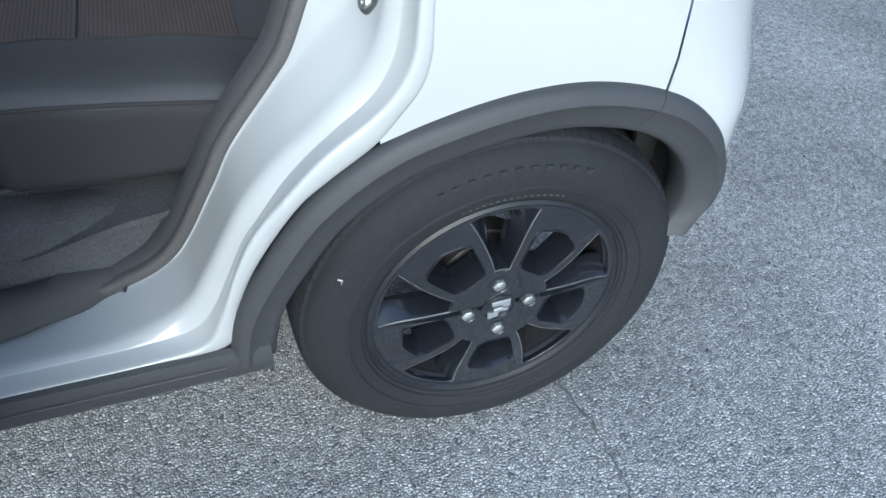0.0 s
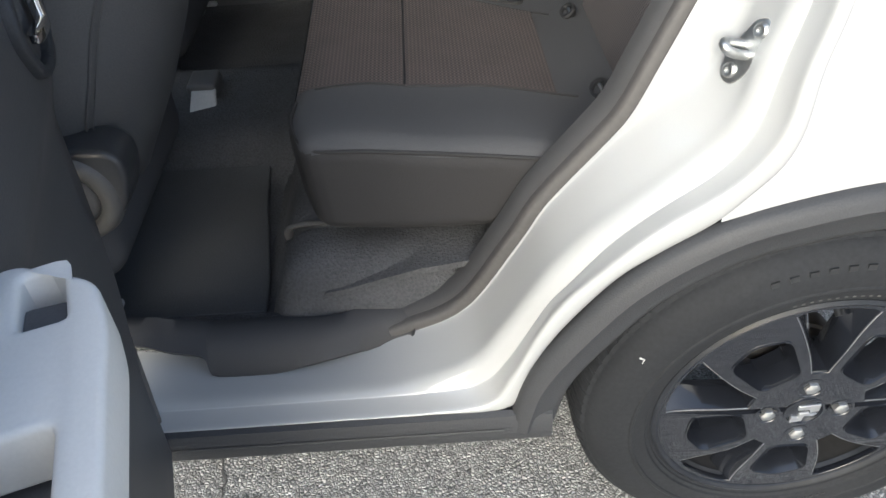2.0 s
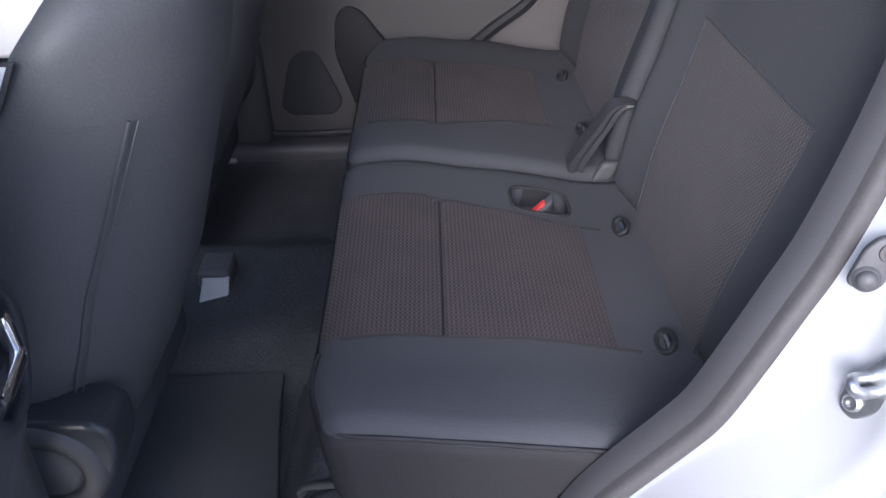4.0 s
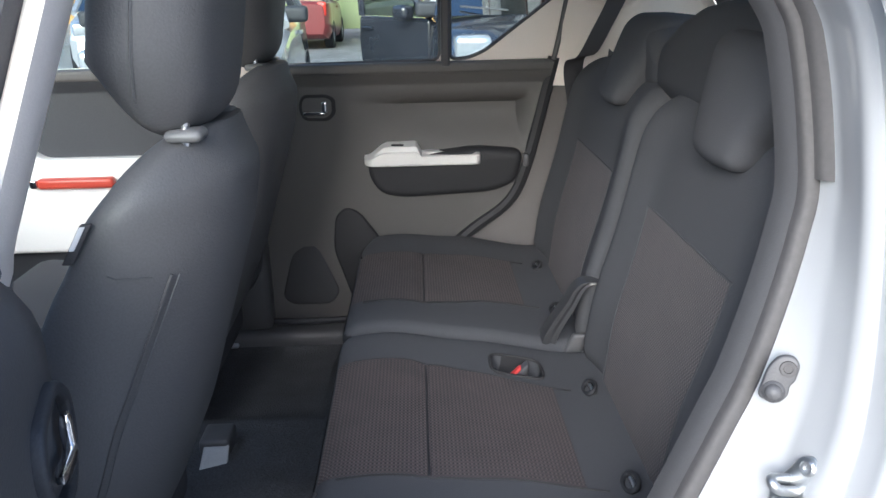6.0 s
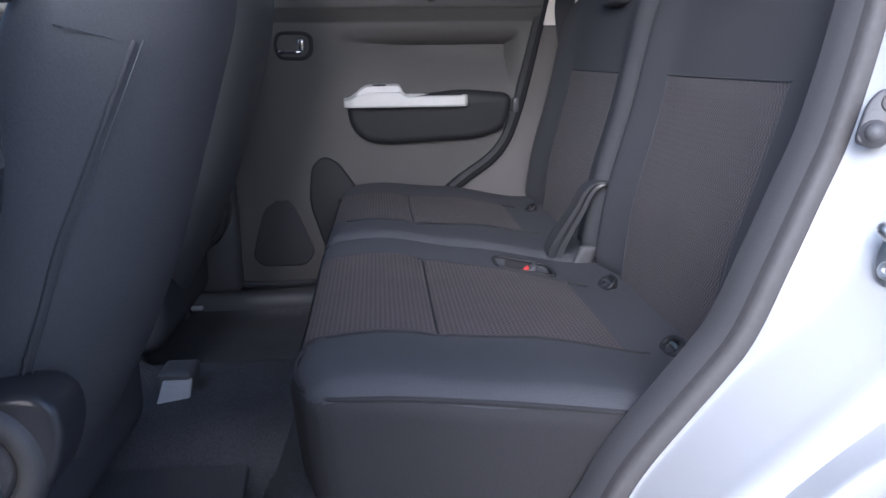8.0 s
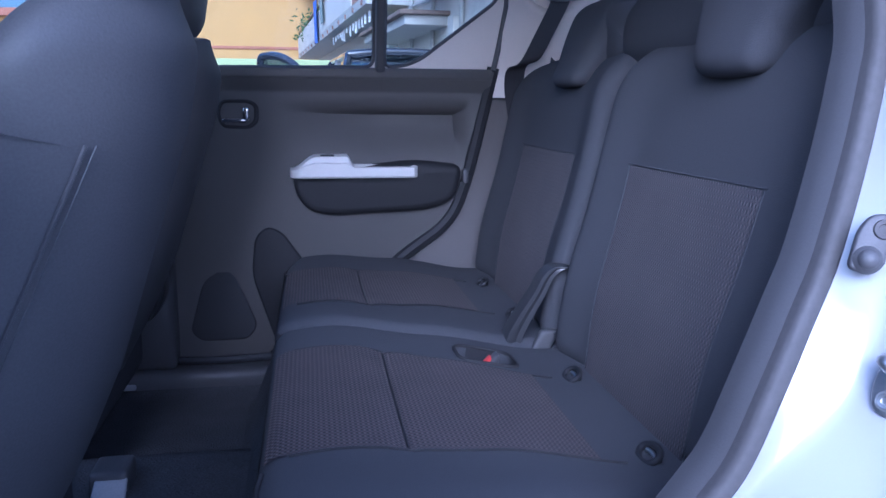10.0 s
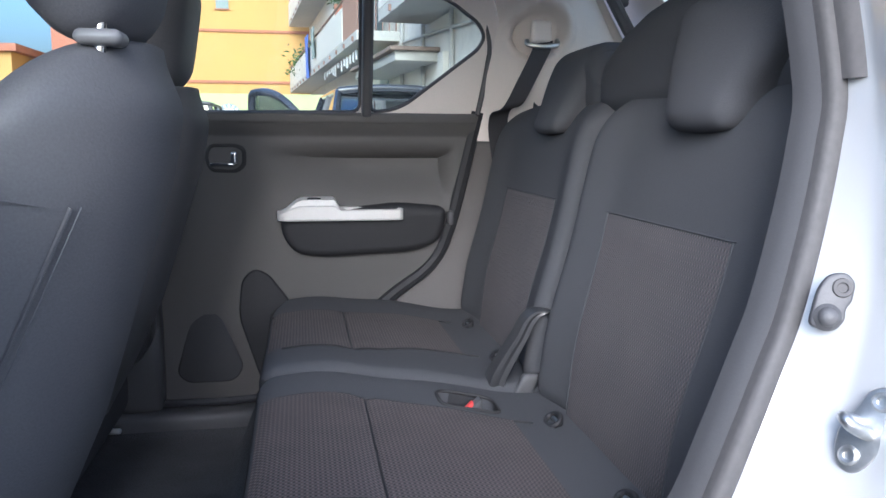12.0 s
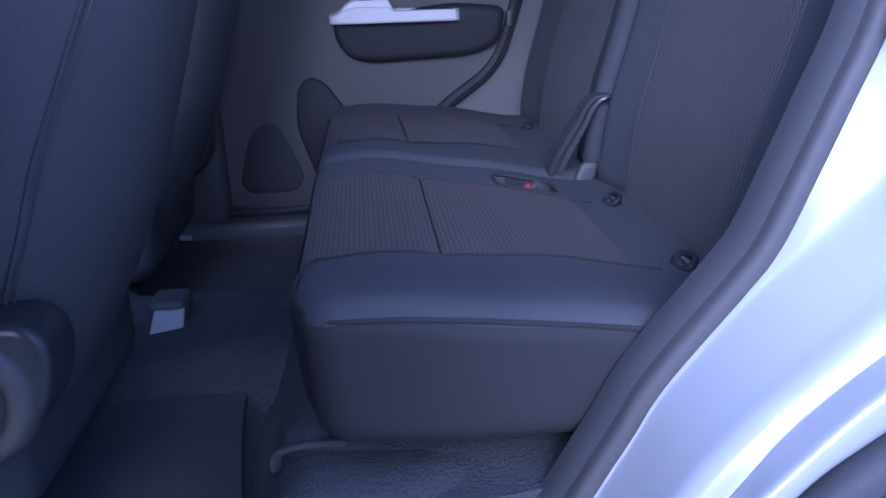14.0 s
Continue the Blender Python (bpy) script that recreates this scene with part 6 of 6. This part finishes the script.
turn = Matrix(((0, 0, -1, 0), (-1, 0, 0, 0), (0, 1, 0, 0), (0, 0, 0, 1)))
lettering("lungo", 0.55, Matrix.Translation((8.87, 19.95, 4.72)) @ turn @ Matrix.Diagonal((1.35, 1, 1, 1)), SIGN_GREY, shop, "grey letters on the yellow sign")
lettering("ne", 0.5, Matrix.Translation((8.87, 19.35, 4.34)) @ turn @ Matrix.Diagonal((1.35, 1, 1, 1)), SIGN_GREY, shop, "grey letters on the yellow sign")


# ---- parked vehicles ----
def parked_car(label, at, turn_deg, paint, length=3.9, width=1.68, height=1.48, open_door=False, nose=0.95, boxy=False, top_paint=None):
    """A parked car, nose along its own -y, built from a lofted body, glass, wheels, lamps and mirrors."""
    c = holder("parked_car", label, "car", at, "parked cars")
    c.rotation_euler = (0, 0, radians(turn_deg))
    L, W = length / 2, width / 2
    top_paint = top_paint or paint
    st = [(-L, 0.30, 0.62, 0.80), (-L + 0.10, 0.22, 0.74, 0.92), (-L + nose * 0.6, 0.20, 0.88, 0.98), (-L + nose, 0.20, 0.95, 1.0), (0.0, 0.20, 0.97, 1.0), (L - 0.5, 0.20, 1.0, 1.0), (L - 0.12, 0.24, 1.0, 0.95), (L, 0.34, 0.92, 0.84)]
    P = []
    for y, z0, z1, w in st:
        ww = W * w
        P.append([(-ww * 0.92, y, z0), (-ww, y, z0 + 0.15), (-ww * 1.0, y, 0.62), (-ww * 0.97, y, z1 - 0.05), (-ww * 0.90, y, z1), (-ww * 0.4, y, z1 + 0.03), (0, y, z1 + 0.04), (ww * 0.4, y, z1 + 0.03), (ww * 0.90, y, z1), (ww * 0.97, y, z1 - 0.05), (ww, y, 0.62), (ww, y, z0 + 0.15), (ww * 0.92, y, z0)])
    part("body", grid_bm(P, close_v=True, cap=True), paint, c, "painted body shell", angle=35)
    a0, a1, b1, b0 = -L + nose - 0.05, -L + nose + (0.25 if boxy else 0.75), L - (0.12 if boxy else 0.55), L - 0.10
    tw = W * 0.72 if not boxy else W * 0.84
    bw = W * 0.92
    zb, zt = 0.97, height - 0.05
    quads = {"windscreen": [(-bw, a0, zb), (bw, a0, zb), (tw, a1, zt), (-tw, a1, zt)], "rear_screen": [(bw, b0, zb), (-bw, b0, zb), (-tw, b1, zt), (tw, b1, zt)], "side_glass": [(bw, a0, zb), (bw, b0, zb), (tw, b1, zt), (tw, a1, zt)], "side_glass.": [(-bw, b0, zb), (-bw, a0, zb), (-tw, a1, zt), (-tw, b1, zt)]}
    for nm, q in quads.items():
        bm = bmesh.new()
        mid = sum((Vector(p) for p in q), Vector()) / 4
        bm.faces.new([bm.verts.new(mid + (Vector(p) - mid) * 0.93) for p in q])
        thicken(bm, 0.006)
        part(nm.strip("."), bm, DARK_GLASS, c, "dark reflecting glass", smooth=False)
    for q in ((quads["windscreen"][0], quads["windscreen"][3]), (quads["windscreen"][1], quads["windscreen"][2]), (quads["rear_screen"][0], quads["rear_screen"][3]), (quads["rear_screen"][1], quads["rear_screen"][2])):
        part("roof_pillar", tube_bm([q[0], q[1]], 0.045, 8), top_paint, c)
    for s in (-1, 1):
        ym = (a1 + b1) / 2 + 0.05
        part("roof_pillar", tube_bm([(s * bw, ym, zb), (s * tw, ym, zt)], 0.035, 8), TRIM_BLACK, c)
    part("roof", rbox_bm((-tw - 0.03, a1 - 0.06, zt - 0.03), (tw + 0.03, b1 + 0.08, height), 0.035, 10, lambda p: (p[0], p[1], p[2] + 0.04 * (1 - (p[0] / tw) ** 2))), top_paint, c, "painted roof")
    part("cabin_floor", box_bm((-W * 0.8, a1, 0.55), (W * 0.8, b1, 0.75)), TRIM_BLACK, c)
    for sx in (-1, 1):
        for y in (-L + 0.72, L - 0.70):
            x = sx * (W - 0.10)
            t = part("wheel", turned_bm([(0.0, -0.085), (0.19, -0.085), (0.20, -0.10), (0.27, -0.105), (0.30, -0.08), (0.305, 0.0), (0.30, 0.08), (0.27, 0.105), (0.20, 0.10), (0.19, 0.085), (0.0, 0.085)], (0, 0, 0), 32), RUBBER, c, "black tyre")
            t.rotation_euler, t.location = (0, 0, radians(90)), (x, y, 0.305)
            for d in (-0.09, 0.09):
                part("hub_cap", turned_bm([(0.0, d * 1.05), (0.10, d), (0.18, d)], (0, 0, 0), 24), SILVER, t, "grey hub cap")
        part("mirror", rbox_bm((sx * (W + 0.02) - 0.11, a0 + 0.12, 0.98), (sx * (W + 0.02) + 0.11, a0 + 0.26, 1.12), 0.04, 8), CLAD, c, "dark door mirror")
        part("headlamp", rbox_bm((sx * W * 0.66 - 0.16, -L + 0.04, 0.66), (sx * W * 0.66 + 0.16, -L + 0.30, 0.86), 0.05, 8), LAMP_CLEAR, c, "clear headlamp")
        part("tail_lamp", rbox_bm((sx * W * 0.78 - 0.09, L - 0.14, 0.70), (sx * W * 0.78 + 0.09, L - 0.02, 0.98), 0.03, 6), LAMP_RED, c, "red tail lamp")
        if not (open_door and sx < 0):
            part("door_handle", rbox_bm((sx * W - 0.02, -0.05, 0.83), (sx * W + 0.025, 0.12, 0.87), 0.01, 6), paint, c)
    part("grille", rbox_bm((-W * 0.45, -L - 0.01, 0.42), (W * 0.45, -L + 0.05, 0.60), 0.02, 6), TRIM_BLACK, c, "black grille")
    part("wiper", tube_bm([(-0.1, a0 - 0.01, zb + 0.06), (-0.55, a0 + 0.10, zb + 0.10)], 0.01, 6), TRIM_BLACK, c, "black wiper")
    if open_door:
        hx, hy, an = -W + 0.03, a0 + 0.25, radians(38)
        ux, uy = -math.sin(an), math.cos(an)
        D = lambda u, z, d=0.0: (hx + ux * u + uy * d, hy + uy * u - ux * d, z)
        dr = part("open_door", plate_bm([rounded([(0.0, 0.30), (1.05, 0.30), (1.10, 0.70), (1.08, 0.98), (0.0, 0.96)], 0.05)], 0.08, 0.02, 2, lambda a, b, e: D(a, b, e)), paint, c, "door standing open", angle=35)
        part("window_frame", tube_bm([D(u, z, -0.1 * (z - 0.97)) for u, z in spl([(0.02, 0.97), (0.30, 1.22), (0.62, 1.44), (0.95, 1.49), (1.05, 1.40), (1.08, 0.98)], 30)], 0.040, 8), paint, dr, "black window frame")
        part("window_glass", plate_bm([[(0.03, 0.97), (0.30, 1.20), (0.62, 1.43), (0.95, 1.48), (1.04, 1.39), (1.07, 0.98)]], 0.004, 0, 0, lambda a, b, e: D(a, b, e - 0.1 * (b - 0.97))), DARK_GLASS, dr, "tinted door glass", smooth=False)
        part("door_handle", rbox_bm((0, 0, 0), (1, 1, 1), 0.3, 6, lambda p: D(0.86 + 0.17 * p[0], 0.83 + 0.04 * p[2], -0.07 + 0.03 * p[1])), paint, dr)
        part("door_mirror", rbox_bm((0, 0, 0), (1, 1, 1), 0.3, 8, lambda p: D(0.16 + 0.20 * p[0], 0.95 + 0.14 * p[2], -0.22 + 0.16 * p[1])), paint, dr, "door mirror")
    return c


parked_car("dark blue hatchback facing the yard with its door open", (0.40, 8.1, 0.0), 4, NAVY, height=1.55, open_door=True)
parked_car("white car parked across the yard", (-2.5, 7.4, 0.0), 5, PAINT)
parked_car("silver car parked further back", (-5.2, 13.0, 0.0), 15, SILVER)
parked_car("small dark red off-road car with a black top", (-3.05, 18.0, 0.0), 180, MAROON, length=3.4, width=1.5, height=1.75, boxy=True, top_paint=TRIM_BLACK)

# ---- the rest of the body shell: far side, nose, windscreen and the other wheels ----
def arch(cx, r, n=14):
    """A wheel cut-out along the lower edge, from front to back."""
    return [(cx + r * math.cos(a), WZ + r * math.sin(a)) for a in np.linspace(math.pi + 0.05, -0.05, n)]


FRONT = WX - 2.435  # the front axle
far_out = [(-2.05, 0.30)] + [(WX - 0.37, 0.30)] + arch(WX, 0.365) + [(0.385, 0.34), (0.39, 0.62), (0.38, 0.95), (0.33, 1.07), (-2.05, 1.055)]
car_part("far_body_side", plate_bm([far_out], 0.03, 0.008, 2, lambda a, b, c: (a, 1.57 + c, b)), PAINT, "white far body side", angle=40)
fender = [(-3.02, 0.34), (FRONT - 0.37, 0.30)] + arch(FRONT, 0.365) + [(-2.06, 0.30), (-2.06, 1.05), (-2.55, 1.0), (-2.95, 0.88), (-3.04, 0.66)]
for y in (0.03, 1.57):
    car_part("front_fender", plate_bm([fender], 0.03, 0.008, 2, lambda a, b, c: (a, y + c, b)), PAINT, "white front fender", angle=40)
    P = [[(FRONT + r * math.cos(a), y + d, WZ + r * math.sin(a)) for r, d in ((0.40, -0.018), (0.385, -0.024), (0.345, -0.014), (0.342, 0.03))] for a in np.linspace(-0.05, math.pi + 0.05, 40)]
    if y > 1:
        P = [[(x, 2 * y - v, z) for x, v, z in row] for row in P]
    car_part("front_arch_flare", grid_bm(P), CLAD, "black plastic wheel arch moulding")
P = [[(x, y, np.interp(x, [-3.02, -2.9, -2.5, -2.04], [0.84, 0.90, 1.0, 1.06]) + 0.03 * math.sin(math.pi * (y - 0.04) / 1.52) - 0.03 * blend(0.16, 0.04, y) - 0.03 * blend(1.44, 1.56, y)) for y in np.linspace(0.04, 1.56, 24)] for x in np.linspace(-3.02, -2.04, 20)]
car_part("bonnet", grid_bm(P, thick=0.01), PAINT, "white bonnet")
P = [[(-3.03 - 0.09 * math.sin(math.pi * (y - 0.04) / 1.52) ** 0.5 - o, y, z) for z, o in ((0.24, -0.04), (0.30, 0.02), (0.50, 0.03), (0.66, 0.02), (0.80, 0.0), (0.85, -0.03))] for y in np.linspace(0.04, 1.56, 24)]
car_part("front_bumper", grid_bm(P, thick=0.01), PAINT, "white front bumper")
car_part("grille", rbox_bm((-3.15, 0.35, 0.62), (-3.09, 1.25, 0.78), 0.02, 8), CLAD, "black front grille")
for y in (0.16, 1.22):
    car_part("headlamp", rbox_bm((-3.12, y, 0.60), (-3.00, y + 0.22, 0.80), 0.04, 8), LAMP_CLEAR, "clear headlamp")
car_part("rear_bumper_middle", rbox_bm((0.34, 0.22, 0.30), (0.47, 1.40, 0.60), 0.04, 10), PAINT, "white rear bumper")


def screen(u, v):
    """A place on the windscreen: u across the car, v from the scuttle up to the roof."""
    y = 0.80 + (u - 0.5) * (1.40 - 0.20 * v)
    return (-2.12 + 0.62 * v - 0.06 * math.sin(math.pi * u), y, 1.06 + 0.44 * v)


wind = car_part("windscreen", grid_bm([[screen(u, v) for u in np.linspace(0, 1, 12)] for v in np.linspace(0, 1, 8)], thick=0.005), GLASS, "clear windscreen glass")
wind.visible_shadow = False
for u in (-0.02, 1.02):
    car_part("windscreen_pillar", tube_bm([screen(u, v) for v in np.linspace(-0.02, 1.02, 8)], 0.03, 8), PAINT, "white windscreen pillar")
car_part("dashboard", rbox_bm((-2.10, 0.14, 0.80), (-1.82, 1.46, 1.04), 0.05, 10), TRIM_BLACK, "black dashboard")
for x, y, s in ((FRONT, 0.0, 1), (FRONT, 1.60, -1), (WX, 1.60, -1)):
    w = holder("wheel", "black alloy wheel with a road tyre", "", (x, y, WZ))
    w.parent, w.matrix_parent_inverse = car, car_back
    part("tyre", turned_bm([(r, s * d) for r, d in ((0.199, 0.024), (0.215, 0.004), (0.239, -0.002), (0.272, 0.004), (0.292, 0.0195), (0.3055, 0.048), (0.3075, 0.095), (0.300, 0.150), (0.25, 0.182), (0.199, 0.165))], (0, 0, 0), 64), RUBBER, w, "black road tyre")
    part("rim", turned_bm([(r, s * d) for r, d in ((0.0, 0.006), (0.03, 0.005), (0.08, 0.008), (0.16, 0.014), (0.19, 0.014), (0.20, 0.009), (0.206, 0.02), (0.19, 0.06))], (0, 0, 0), 48), ALLOY, w, "gloss black rim")
